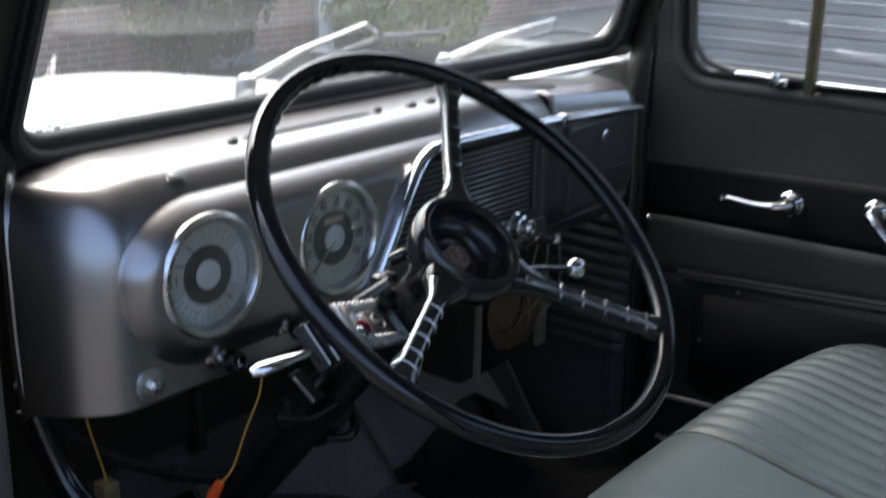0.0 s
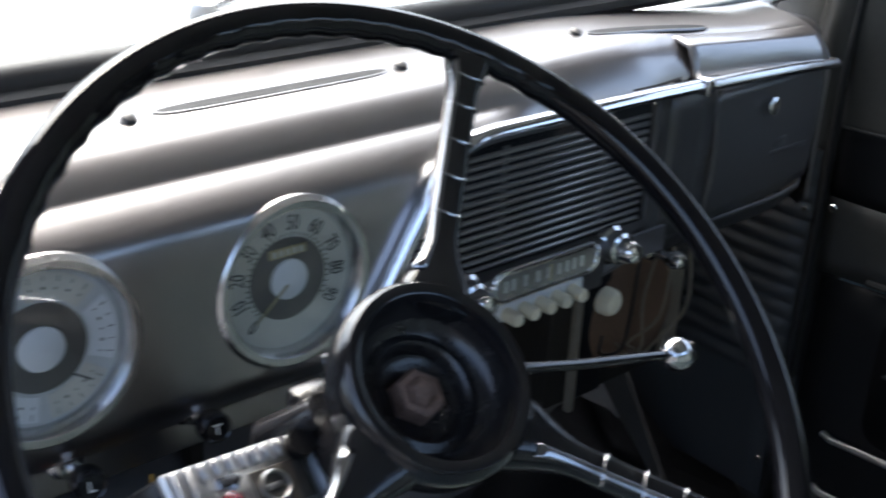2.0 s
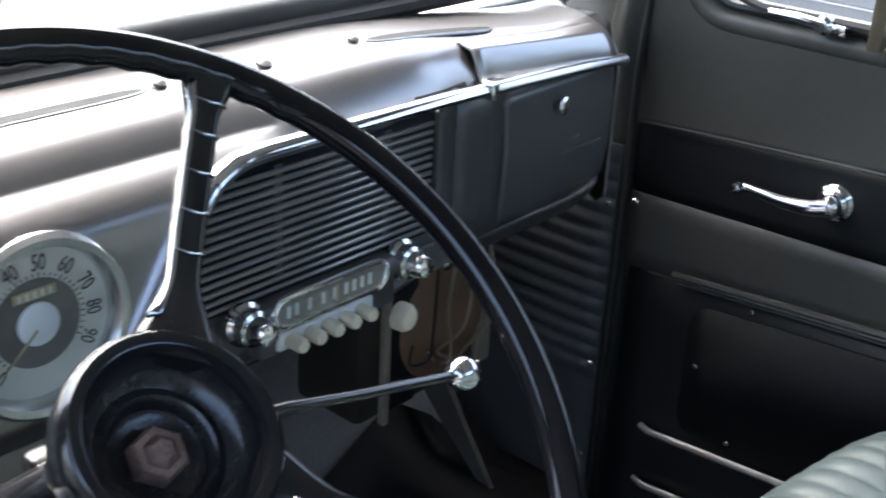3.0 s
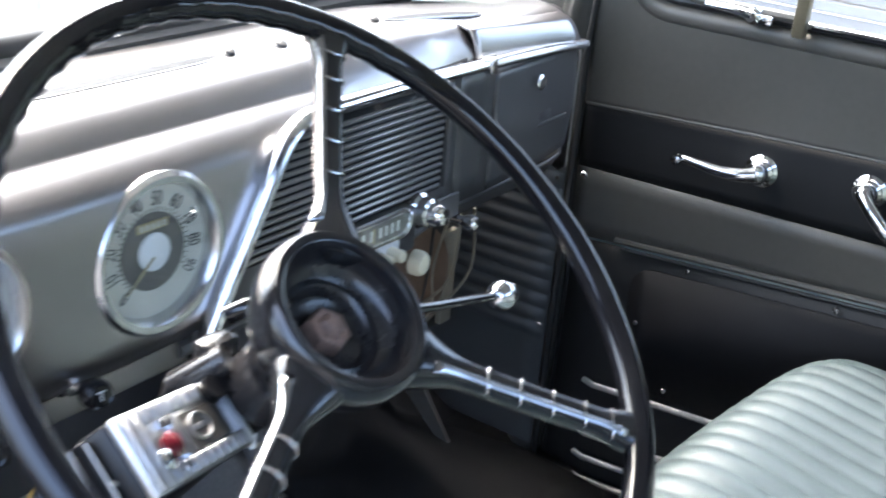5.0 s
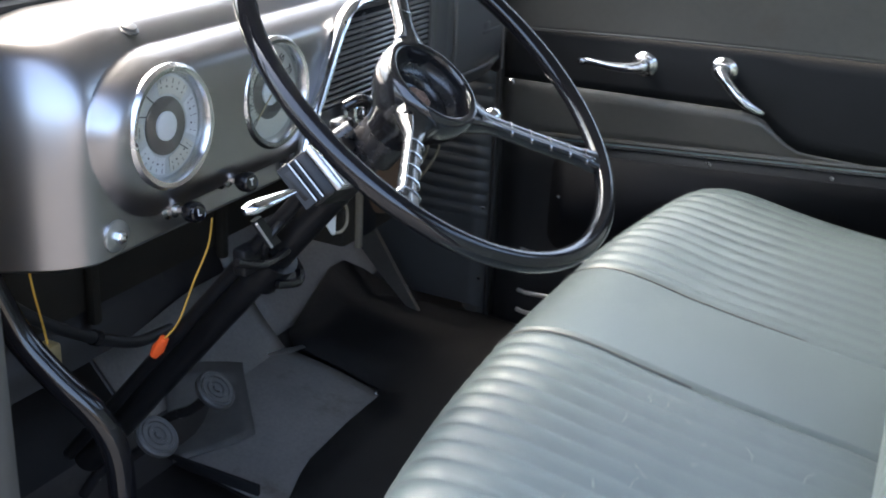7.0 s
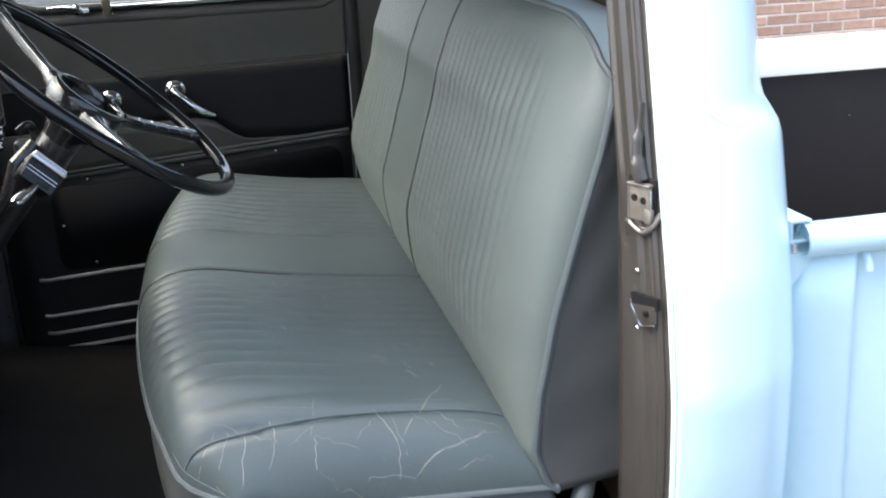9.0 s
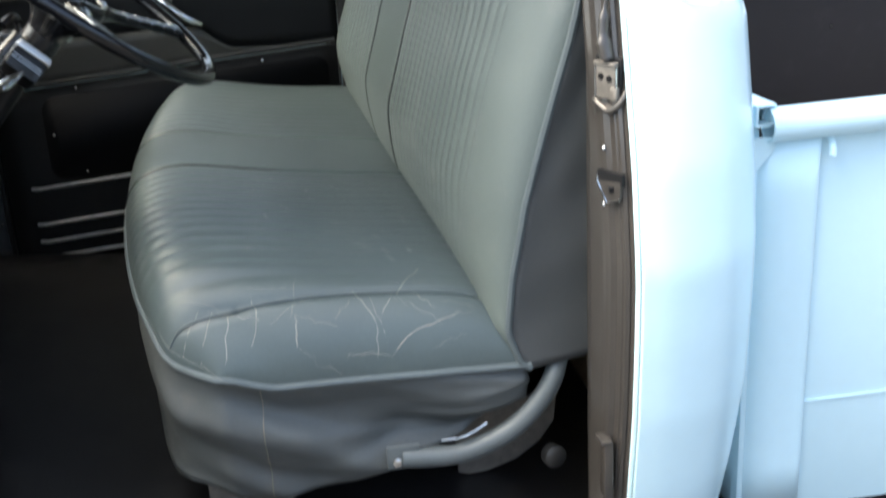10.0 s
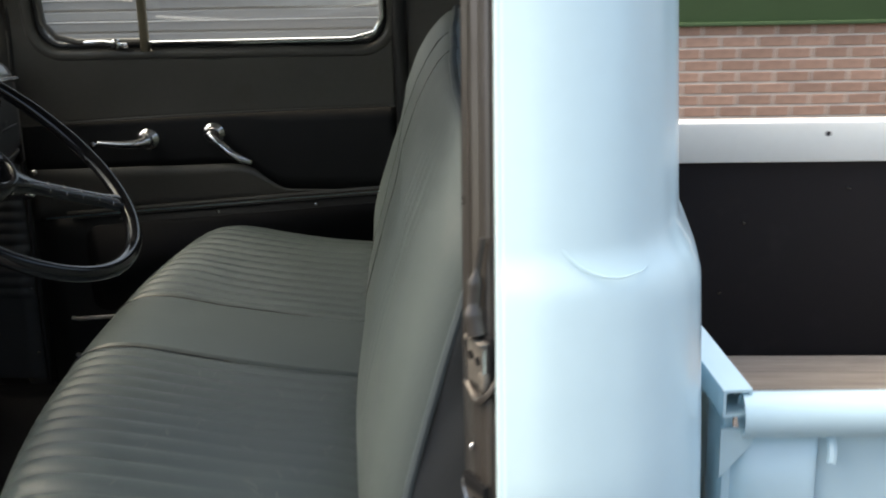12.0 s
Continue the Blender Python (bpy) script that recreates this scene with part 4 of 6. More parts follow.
                bars.add(box((0.041, 0, 0.0012), (0.0018, 0.0022 if k % 2 else 0.001, 0.0005), m=p))
            part("marking_bars", bars, DIAL_BROWN, g)
        for a in (120, 150, 308):
            part("needle", tube([mm @ Vector((0.03 * math.cos(radians(a)), 0.03 * math.sin(radians(a)), 0.0016)), mm @ Vector((0.045 * math.cos(radians(a + 6)), 0.045 * math.sin(radians(a + 6)), 0.0016))], 0.0007, 6), INK, g)
    lens = part("lens", lathe([(0.0553, -0.003), (0.03, -0.0008), (0.001, 0.0)], m, 40, caps=False), DIAL_GLASS, g)
    lens.visible_shadow = False


gauge(*GAUGES[0], False)
gauge(*GAUGES[1], True)
# grille slats behind the strip
for i in range(14):
    z = 0.7185 + i * 0.0082
    x0 = v_line(z) + 0.024
    if z > 0.825:
        x0 += (z - 0.825) * 2.5
    part("grille_slat", box(((x0 + 0.146) / 2, 0.1735 + 0.012 * 0.4, z), (0.146 - x0, 0.009, 0.0047), 0.0016, 1), SLAT, dash)
part("grille_void", sheet(lambda x, z: (x, 0.1775, z), [-0.17, 0.0, 0.148], [0.713, 0.838]), RECESS, dash, solid=0.002)
for x in (-0.045, 0.085):
    part("grille_bar", box((x, 0.1785, 0.778), (0.011, 0.006, 0.108), 0.002, 1), GLOVE, dash)
part("grille_frame", box((0.153, 0.1775, 0.775), (0.008, 0.014, 0.122), 0.003), GLOVE, dash)
# radio
radio = part("radio", box((0.0, 0.168, 0.690), (0.165, 0.02, 0.05), 0.004), GLOVE, dash, "chrome and black valve radio with ivory push buttons")
mr = axes((0.0, 0.157, 0.7035), (0, -1, 0), (1, 0, 0))
part("dial_frame", tube([mr @ Vector((x, y, 0.0)) for x, y in rounded(-0.068, -0.014, 0.068, 0.014, 0.0135, 6)], 0.003, 8, True), CHROME, radio)
part("dial_face", prism(rounded(-0.066, -0.012, 0.066, 0.012, 0.011, 6), -0.002, 0.0, mr), DIAL_BROWN, radio)
part("dial_bars", Geo(*[box((x, 0.0, 0.0006), (0.004, 0.011, 0.0008), m=mr) for x in (-0.052, -0.043, -0.028, -0.012, 0.002, 0.016, 0.026, 0.036, 0.046)]), SILVER_FACE, radio)
part("dial_pointer", box((0.004, 0, 0.0012), (0.003, 0.016, 0.0008), m=mr), BRASS, radio)
part("dial_glass", prism(rounded(-0.066, -0.012, 0.066, 0.012, 0.011, 6), 0.0025, 0.003, mr), DIAL_GLASS, radio).visible_shadow = False
part("button_plate", box((-0.008, 0.158, 0.678), (0.115, 0.008, 0.018), 0.003), SILVER_FACE, radio)
for i in range(5):
    part("push_button", lathe([(0.0068, 0), (0.0068, 0.016), (0.0058, 0.0185), (0.002, 0.0195)], axes((-0.052 + i * 0.021, 0.155, 0.6775), (0, -1, 0.02)), 16), IVORY, radio, "ivory push button")
for x in (-0.094, 0.096):
    part("radio_knob", lathe([(0.020, 0), (0.020, 0.005), (0.0165, 0.008), (0.016, 0.018), (0.0125, 0.020), (0.0115, 0.031), (0.009, 0.036), (0.002, 0.038)], axes((x, 0.168, 0.704), (0, -1, 0.05)), 24), CHROME, radio)
part("dash_knob", Geo(lathe([(0.0115, 0), (0.0115, 0.006), (0.006, 0.010), (0.0055, 0.024), (0.0085, 0.028), (0.0105, 0.036), (0.008, 0.044), (0.002, 0.047)], axes((0.208, 0.205, 0.655), (0.05, -1, 0)), 20)), CHROME, dash)
part("knob_bracket", Geo(box((0.15, 0.19, 0.675), (0.12, 0.006, 0.03), 0.003, m=Matrix.Identity(4))), GLOVE, dash)
part("knob", lathe([(0.0145, 0), (0.0145, 0.010), (0.0115, 0.015), (0.004, 0.017)], axes((0.106, 0.175, 0.637), (0.1, -1, 0)), 18), IVORY, dash, "dirty ivory control knob under the radio")
# knobs along the lower edge
def pull_knob(x, z, letter):
    k = part("pull_knob", Geo(lathe([(0.014, 0), (0.014, 0.003), (0.010, 0.006), (0.010, 0.012), (0.005, 0.013), (0.005, 0.026)], axes((x, 0.187, z), (0.1, -1, 0)), 20)), WORN_CHROME, dash)
    m = axes((x + 0.0025, 0.162, z), (-0.12, -1, 0.15))
    part("button", lathe([(0.005, 0), (0.010, 0.002), (0.0125, 0.008), (0.0125, 0.018), (0.010, 0.022), (0.009, 0.021), (0.001, 0.021)], m, 20), WHEEL_BLACK, k)
    part("letter", Geo(text_mesh(letter, 0.012, m @ Matrix.Translation((0, 0, 0.0215)), 0.0004)), SILVER_FACE, k)


pull_knob(-0.457, 0.668, "L")
pull_knob(-0.357, 0.676, "T")
wash = part("round_plate", lathe([(0.0185, 0), (0.0185, 0.003), (0.016, 0.0045), (0.001, 0.0045)], axes((-0.545, 0.186, 0.662), (0, -1, 0)), 26), ALU, dash, "round plate with a bolt")
part("bolt", lathe([(0.0075, 0), (0.0075, 0.006), (0.004, 0.009), (0.001, 0.0095)], axes((-0.545, 0.1815, 0.662), (0, -1, 0)), 6), WORN_CHROME, wash)


# ---- steering ----
WN = Vector((-0.004, -0.643, 0.766)).normalized()
WO = Vector((-0.349, -0.099, 0.843))
WM = axes(WO, WN, (1, 0.016, 0))
R = 0.239


def steering_wheel():
    t = thing("steering_wheel", WO - WN * 0.06, "glossy black three spoke steering wheel with highlight strips on its spokes", "steering wheel")
    pts, rs = [], []
    N = 180
    for i in range(N):
        a = 2 * math.pi * i / N
        pts.append(WM @ Vector((R * math.cos(a), R * math.sin(a), 0)))
    # finger grips on the inside of the rim, between the spokes
    v, f = tube(pts, 0.0112, 14, True)
    vv = []
    for k, p in enumerate(v):
        i = k // 14
        a = 2 * math.pi * i / N
        q = WM.inverted() @ Vector(p)
        rad = math.hypot(q.x, q.y)
        if rad < R:
            deg = math.degrees(a) % 360
            if 40 < deg < 150:
                d = 0.0022 * (0.5 + 0.5 * math.cos(a * 60)) * (R - rad) / 0.0112
                q.x *= (rad - d) / rad
                q.y *= (rad - d) / rad
        vv.append(tuple(WM @ q))
    part("rim", (vv, f), WHEEL_BLACK, t)
    hubz = -0.0145
    mh = WM @ Matrix.Translation((0.0, 0.0, hubz))
    part("hub", lathe([(0.028, -0.085), (0.031, -0.07), (0.036, -0.058), (0.0445, -0.046), (0.0545, -0.032), (0.0602, -0.017), (0.0613, -0.004), (0.0598, 0.0045), (0.0565, 0.0085), (0.053, 0.0092), (0.0500, 0.0078), (0.0483, 0.004), (0.0475, -0.004)], mh, 56, caps=False), HUB_GLOSS, t)
    part("hub_well", lathe([(0.0475, -0.003), (0.0465, -0.009), (0.043, -0.015), (0.0365, -0.0185), (0.034, -0.0175), (0.0315, -0.0165), (0.029, -0.0185), (0.027, -0.026), (0.0225, -0.029), (0.003, -0.030)], mh, 48, caps=False), HUB_BLACK, t, "dusty open hub well")
    part("nut", lathe([(0.0165, -0.034), (0.0165, -0.021), (0.0145, -0.0185), (0.0105, -0.018), (0.0095, -0.020), (0.0085, -0.016), (0.006, -0.0135), (0.001, -0.013)], mh @ Matrix.Rotation(0.3, 4, "Z"), 6), BRASS_NUT, t, "rusty hexagon nut")
    for deg in (54, -49, -154):
        ms = WM @ Matrix.Rotation(radians(deg), 4, "Z")

        def sp(u, w):
            """Centre line of the spoke: from the hub out to the rim."""
            r = 0.045 + (R - 0.010 - 0.045) * u
            z = hubz - 0.012 + (0.0 - hubz + 0.010) * u ** 1.3
            return r, z

        prof_n = 16
        us = lin(0, 1, 24)

        def skin(u, a, proud=0.0):
            """Point on the spoke's rounded-box section at u along it and angle a round it."""
            r, z = sp(u, 0)
            w = 0.0098 + 0.017 * (1 - smooth(0, 0.3, u)) + 0.006 * smooth(0.86, 1, u) + proud
            h = 0.0088 + 0.007 * (1 - smooth(0, 0.3, u)) + proud
            ca, sa = math.cos(a), math.sin(a)
            return ms @ Vector((r, w * math.copysign(abs(ca) ** 0.62, ca), z + h * math.copysign(abs(sa) ** 0.62, sa)))

        v = [tuple(skin(u, 2 * math.pi * j / prof_n)) for u in us for j in range(prof_n)]
        f = []
        for i in range(len(us) - 1):
            for j in range(prof_n):
                f.append((i * prof_n + j, i * prof_n + (j + 1) % prof_n, (i + 1) * prof_n + (j + 1) % prof_n, (i + 1) * prof_n + j))
        f += [tuple(range(prof_n)), tuple((len(us) - 1) * prof_n + j for j in range(prof_n))]
        spoke = part("spoke", (v, f), HUB_GLOSS, t)
        # Sky highlight on each black spoke, put in as a bright strip.
        lo, hi = {54: (12, 62), -154: (118, 168), -49: (100, 128)}[deg]
        part("bright_edge", sheet(lambda u, a: skin(u, radians(a), 0.0006), lin(0.13, 0.97, 24), lin(lo, hi, 7)), DARK_CHROME, spoke, "spoke highlight put in as a bright strip", solid=0.0008)
        for u in (0.36, 0.5, 0.64, 0.78, 0.9):
            part("band", tube([skin(u + 0.02 * abs(a - 90) / 90, radians(a), 0.0007) for a in lin(8, 172, 15)], 0.0007, 6), WORN_CHROME, spoke)
    return t


steering_wheel()


def steering_column():
    t = thing("steering_column", WO - WN * 0.85, "black steering column with clamp bracket and a column gear lever", "steering column")
    part("jacket", tube([WO - WN * s for s in (0.088, 0.12, 0.4, 0.86)], 0.021, 18), COLUMN, t)
    part("collar", Geo(tube([WO - WN * s for s in (0.087, 0.09, 0.125, 0.13)], [0.026, 0.030, 0.030, 0.024], 20)), HUB_BLACK, t)
    # shift tube beside the jacket and its linkage head
    sd = Vector((-0.035, 0.012, 0.012))
    part("shift_tube", tube([WO - WN * s + sd for s in (0.12, 0.2, 0.84)], 0.0095, 12), COLUMN, t)
    part("linkage", Geo(tube([WO - WN * 0.115 + Vector((-0.02, 0.02, 0.02)), WO - WN * 0.15 + sd + Vector((-0.005, 0.01, 0.012)), WO - WN * 0.2 + sd], [0.011, 0.013, 0.011], 10), box(WO - WN * 0.13 + Vector((-0.012, 0.03, 0.018)), (0.03, 0.02, 0.04), 0.006)), HUB_BLACK, t)
    part("linkage_cover", Geo(tube(spline([(-0.345, 0.02, 0.79), (-0.333, 0.008, 0.797), (-0.322, 0.002, 0.79), (-0.325, -0.002, 0.765)], 6), 0.007, 10)), WHEEL_BLACK, t)
    # gear lever towards the passenger side
    lev = part("gear_lever", tube(spline([WO - WN * 0.12 + Vector((0.02, 0, 0)), (-0.245, -0.021, 0.764), (-0.14, -0.0215, 0.739), (-0.046, -0.022, 0.7155)], 6), [0.0062] * 5 + [0.005] * 4 + [0.0042] * 10, 10), HUB_GLOSS, t, "slim glossy black gear lever")
    part("ball", lathe([(0.004, -0.014), (0.009, -0.012), (0.0135, -0.005), (0.0145, 0.0), (0.0135, 0.006), (0.009, 0.012), (0.001, 0.0145)], axes((-0.034, -0.022, 0.712), (1, 0.05, -0.25)), 24), CHROME, lev)
    part("ball_insert", lathe([(0.0085, 0), (0.0085, 0.0015), (0.001, 0.002)], axes((-0.0225, -0.0275, 0.7135), (0.8, -0.5, 0.2)), 18), WHEEL_BLACK, lev)
    # clamp under the dash
    part("clamp", Geo(tube([WO - WN * 0.33, WO - WN * 0.375], 0.031, 16), box(WO - WN * 0.35 + Vector((-0.03, 0.0, 0.02)), (0.06, 0.02, 0.035), 0.005)), COLUMN, t)
    part("clamp_hook", tube(spline([WO - WN * 0.37 + Vector((-0.02, -0.04, 0.0)), WO - WN * 0.37 + Vector((0.01, -0.05, -0.005)), WO - WN * 0.37 + Vector((0.035, -0.035, 0.0)), WO - WN * 0.36 + Vector((0.035, -0.005, 0.02))], 6), 0.006, 8), WHEEL_BLACK, t)
    # hanger straps between the dash and the clamp
    up = Matrix(((1, 0, 0, 0), (0, 0, 1, 0.08), (0, 1, 0, 0), (0, 0, 0, 1)))
    for pts, name in (([(-0.438, 0.667), (-0.423, 0.669), (-0.384, 0.625), (-0.405, 0.624)], "hanger_strap"),):
        st = part(name, prism(pts, 0.0, 0.006, up, 0.001), COLUMN, t, "dark steel hanger strap with a bright edge")
        e0, e1 = pts[0], pts[-1]
        # Light from above on the strap's edge, put in as a bright tube.
        part("bright_edge", tube([(e0[0] + 0.003, 0.079, e0[1] - 0.003), (e1[0], 0.079, e1[1] + 0.002)], 0.0018, 6), BARE, st)
    ring = [(-0.375 + 0.028 * math.cos(a), 0.088 - 0.012 * math.sin(a), 0.628 + 0.026 * math.sin(a)) for a in lin(0, 2 * math.pi, 25)[:-1]]
    part("clamp_ring", tube(ring, 0.005, 8, True), COLUMN, t)
    tab = Matrix(((1, 0, 0, 0), (0, 0, 1, 0.12), (0, 1, 0, 0), (0, 0, 0, 1)))
    st = part("white_tab", prism([(-0.229, 0.594), (-0.206, 0.634), (-0.199, 0.62), (-0.202, 0.566), (-0.208, 0.567)], 0.0, 0.003, tab), SILVER_FACE, t, "small white painted bracket")
    part("tab_hook", tube(spline([(-0.202, 0.122, 0.568), (-0.185, 0.122, 0.564), (-0.170, 0.122, 0.572), (-0.172, 0.122, 0.596), (-0.195, 0.122, 0.612)], 5), 0.0022, 8), CARD_PALE, st)
    part("hose", tube(spline([(-0.445, 0.1, 0.615), (-0.40, 0.09, 0.60), (-0.355, 0.085, 0.61), (-0.325, 0.08, 0.635), (-0.30, 0.08, 0.65)], 6), 0.0055, 8), WHEEL_BLACK, t)
    return t


steering_column()


def turn_signal():
    t = thing("turn_signal_switch", (-0.413, -0.02, 0.72), "ribbed cast metal turn signal box clamped to the column", "switch")
    ux = Vector((0.121, 0.038, -0.036)).normalized()
    vy = Vector((0.007, 0.036, 0.030)).normalized()
    n = ux.cross(vy)
    m = axes(Vector((-0.413, -0.02, 0.746)) - ux * 0.014, n, ux)
    L, W, H = 0.134, 0.056, 0.03
    part("case", box((0, 0, -H / 2 - 0.003), (L, W, H), 0.006, m=m), COLUMN, t)
    part("cover", box((0, 0, 0), (L, W, 0.008), 0.003, m=m), ALU, t, "cast cover plate")
    for i in range(12):
        x = -L / 2 + 0.006 + i * (L - 0.012) / 11
        if i in (0, 1, 11):
            part("rib", box((x, 0, 0.0055), (0.0048, W * 0.94, 0.004), 0.0012, 1, m=m), ALU, t)
        else:
            for y in (-W * 0.37, W * 0.37):
                part("rib", box((x, y, 0.0055), (0.0048, W * 0.2, 0.004), 0.0012, 1, m=m), ALU, t)
    part("badge_panel", box((0.02, -0.001, 0.0042), (0.05, 0.026, 0.0014), 0.0005, 1, m=m), DIAL_BROWN, t, "dull recessed maker's panel")
    part("badge", Geo(tube([m @ Vector((0.012 + 0.012 * math.cos(a), 0.009 * math.sin(a), 0.0055)) for a in lin(0, 2 * math.pi, 25)[:-1]], 0.0014, 6, True), box((0.012, 0, 0.005), (0.014, 0.004, 0.002), 0.0008, m=m)), ALU, t)
    part("lamp", lathe([(0.0092, 0), (0.0092, 0.003), (0.006, 0.0055), (0.001, 0.0065)], m @ Matrix.Translation((-0.028, -0.003, 0.004)), 18), RED, t, "dark red indicator lens")
    for y in (0.012, -0.018):
        part("arrow", prism([(-0.008, -0.003), (0.004, -0.003), (0.004, -0.006), (0.011, 0), (0.004, 0.006), (0.004, 0.003), (-0.008, 0.003)], 0.004, 0.0062, m @ Matrix.Translation((-0.024, y, 0))), CHROME, t)
    for x, z in ((-0.0735, -0.017), (-0.0825, -0.023)):
        fin = part("fin", box((x, 0, z - 0.007), (0.0025, W * 0.9, 0.014), 0.0008, 1, m=m), COLUMN, t)
        part("fin_edge", tube([m @ Vector((x, -W * 0.42, z + 0.0004)), m @ Vector((x, W * 0.42, z + 0.0004))], 0.0009, 6), ALU, fin, "bare bright edge")
    part("fin_block", box((-0.074, 0, -0.029), (0.02, W * 0.7, 0.012), 0.003, m=m), COLUMN, t)
    a = m @ Vector((-0.045, -0.01, 0.0))
    tip = Vector((-0.57, -0.004, 0.738))
    d = tip - a
    lev = part("lever", tube([a, a + d * 0.35, a + d * 0.55, a + d * 0.7, a + d * 0.92, tip], [0.0045, 0.0045, 0.006, 0.0085, 0.0105, 0.006], 12, squash=0.7), CHROME, t, "flat chrome lever")
    part("pivot", lathe([(0.007, 0), (0.007, 0.006), (0.004, 0.009), (0.001, 0.0095)], m @ Matrix.Translation((-0.045, -0.01, 0.002)), 16), CHROME, lev)
    return t


turn_signal()


def pedal(at, label):
    t = thing("pedal", at, label, "pedal", group="floor pedals")
    nrm = Vector((0.05, -0.62, 0.75))
    m = axes(at, nrm)
    part("pad", lathe([(0.031, -0.008), (0.034, -0.004), (0.034, 0.002), (0.031, 0.005), (0.027, 0.0035), (0.026, 0.006), (0.022, 0.006), (0.021, 0.0035), (0.017, 0.0035), (0.016, 0.006), (0.012, 0.006), (0.011, 0.0035), (0.007, 0.0035), (0.006, 0.007), (0.001, 0.007)], m, 36), PEDAL_RUBBER, t, "round ringed rubber pad")
    p = Vector(at)
    part("arm", tube(spline([p - nrm * 0.008, p + Vector((0.0, 0.05, -0.05)), p + Vector((0.005, 0.11, -0.09)), p + Vector((0.005, 0.16, -0.16))], 6), 0.0085, 10), HUB_BLACK, t)
    return t


pedal((-0.309, 0.352, 0.236), "round ringed rubber clutch pedal")
pedal((-0.157, 0.364, 0.237), "round ringed rubber brake pedal")


# ---- floor things ----
def floor_cover():
    t = thing("floor_mat", (0.3, 0.2, 0.0), "black rubber floor mat fixed with bright studs", "floor mat")
    poly = [(-0.775, -0.203), (-0.775, 0.18), (-0.30, 0.20), (-0.04, 0.285), (0.0, 0.293), (0.23, 0.293), (0.252, 0.308), (0.258, 0.47), (0.262, 0.505), (0.285, 0.53), (0.50, 0.575), (0.56, 0.58), (0.61, 0.56), (0.63, 0.45), (0.69, 0.3), (0.70, -0.07), (0.70, -0.55), (-0.45, -0.55), (-0.47, -0.203)]
    bm = bmesh.new()
    vs = [bm.verts.new((x, y, 0)) for x, y in poly]
    bm.faces.new(vs)
    bmesh.ops.triangulate(bm, faces=list(bm.faces))
    for _ in range(4):
        bmesh.ops.subdivide_edges(bm, edges=[e for e in bm.edges if e.calc_length() > 0.12], cuts=1)
        bmesh.ops.triangulate(bm, faces=list(bm.faces))
    bm.verts.index_update()
    v = []
    for p in bm.verts:
        z = floor_z(p.co.y) + 0.008 + 0.03 * smooth(0.1, 0.45, p.co.y) * smooth(0.75, 0.3, abs(p.co.x - 0.3) * 2)
        v.append((p.co.x, p.co.y, z + 0.002 * noise.noise(p.co * 9)))
    f = [tuple(q.index for q in fc.verts) for fc in bm.faces]
    bm.free()
    part("mat", (v, f), MAT_BLACK, t, solid=0.006, offset=-1, sharp=60)
    for x, y in ((0.238, 0.302), (0.277, 0.513), (0.59, 0.56), (0.02, 0.283), (0.264, -0.01), (0.008, -0.02), (-0.3, -0.03), (-0.52, -0.1)):
        z = floor_z(y) + 0.009 + 0.03 * smooth(0.1, 0.45, y) * smooth(0.75, 0.3, abs(x - 0.3) * 2)
        screw((x, y, z), (0, -0.1, 1), 0.005, t)
    return t


floor_cover()
toe = thing("toe_plate", (-0.1, 0.45, 0.05), "scuffed grey painted toe plate beside the black mat", "floor plate")
part("plate", sheet(lambda x, y: (x, y, floor_z(y) + 0.006 + 0.03 * smooth(0.1, 0.45, y) * smooth(0.75, 0.3, abs(x - 0.3) * 2)), lin(-0.13, 0.25, 16), lin(0.1, 0.64, 14)), TOE_GREY, toe, solid=0.004, offset=-1)
part("plate", sheet(lambda x, y: (x, y, floor_z(y) + 0.004), lin(-0.70, -0.14, 8), lin(0.3, 0.64, 8)), MAT_BLACK, toe, solid=0.004, offset=-1)
part("plate", sheet(lambda x, y: (x, y, floor_z(y) + 0.006), lin(0.25, 0.69, 8), lin(0.54, 0.69, 8)), TOE_GREY, toe, solid=0.003, offset=-1)
part("cover_strip", sheet(lambda u, v: (0.0 + 0.066 * u + 0.066 * v, 0.495 - 0.028 * u + 0.062 * v, floor_z(0.495 - 0.028 * u + 0.062 * v) + 0.0105 + 0.03 * smooth(0.1, 0.45, 0.495) * smooth(0.75, 0.3, abs(0.066 * u + 0.066 * v - 0.3) * 2)), lin(-1.2, 1, 8), lin(-1, 1, 10)), PEDAL_RUBBER, toe, "dark cover strip beside the pedal", solid=0.002)
part("pedal_slot", Geo(box((-0.135, 0.40, 0.062), (0.008, 0.2, 0.02), 0.002)), RECESS, toe)
part("pale_scuff", tube([(0.16, 0.49, 0.125), (0.20, 0.475, 0.12), (0.24, 0.465, 0.115)], [0.004, 0.011, 0.006], 8, squash=0.25), ALU, toe, "bare metal scuff")
part("gusset", Geo(prism([(0.60, 0.25), (0.56, 0.20), (0.50, 0.14), (0.395, 0.045), (0.385, 0.05), (0.46, 0.155), (0.52, 0.245), (0.56, 0.30)], -0.005, 0.005, Matrix(((0, 0, 1, 0.585), (1, 0, 0, 0), (0, 1, 0, 0), (0, 0, 0, 1))), 0.002)), CARD_DULL, toe, "dull brown brace")


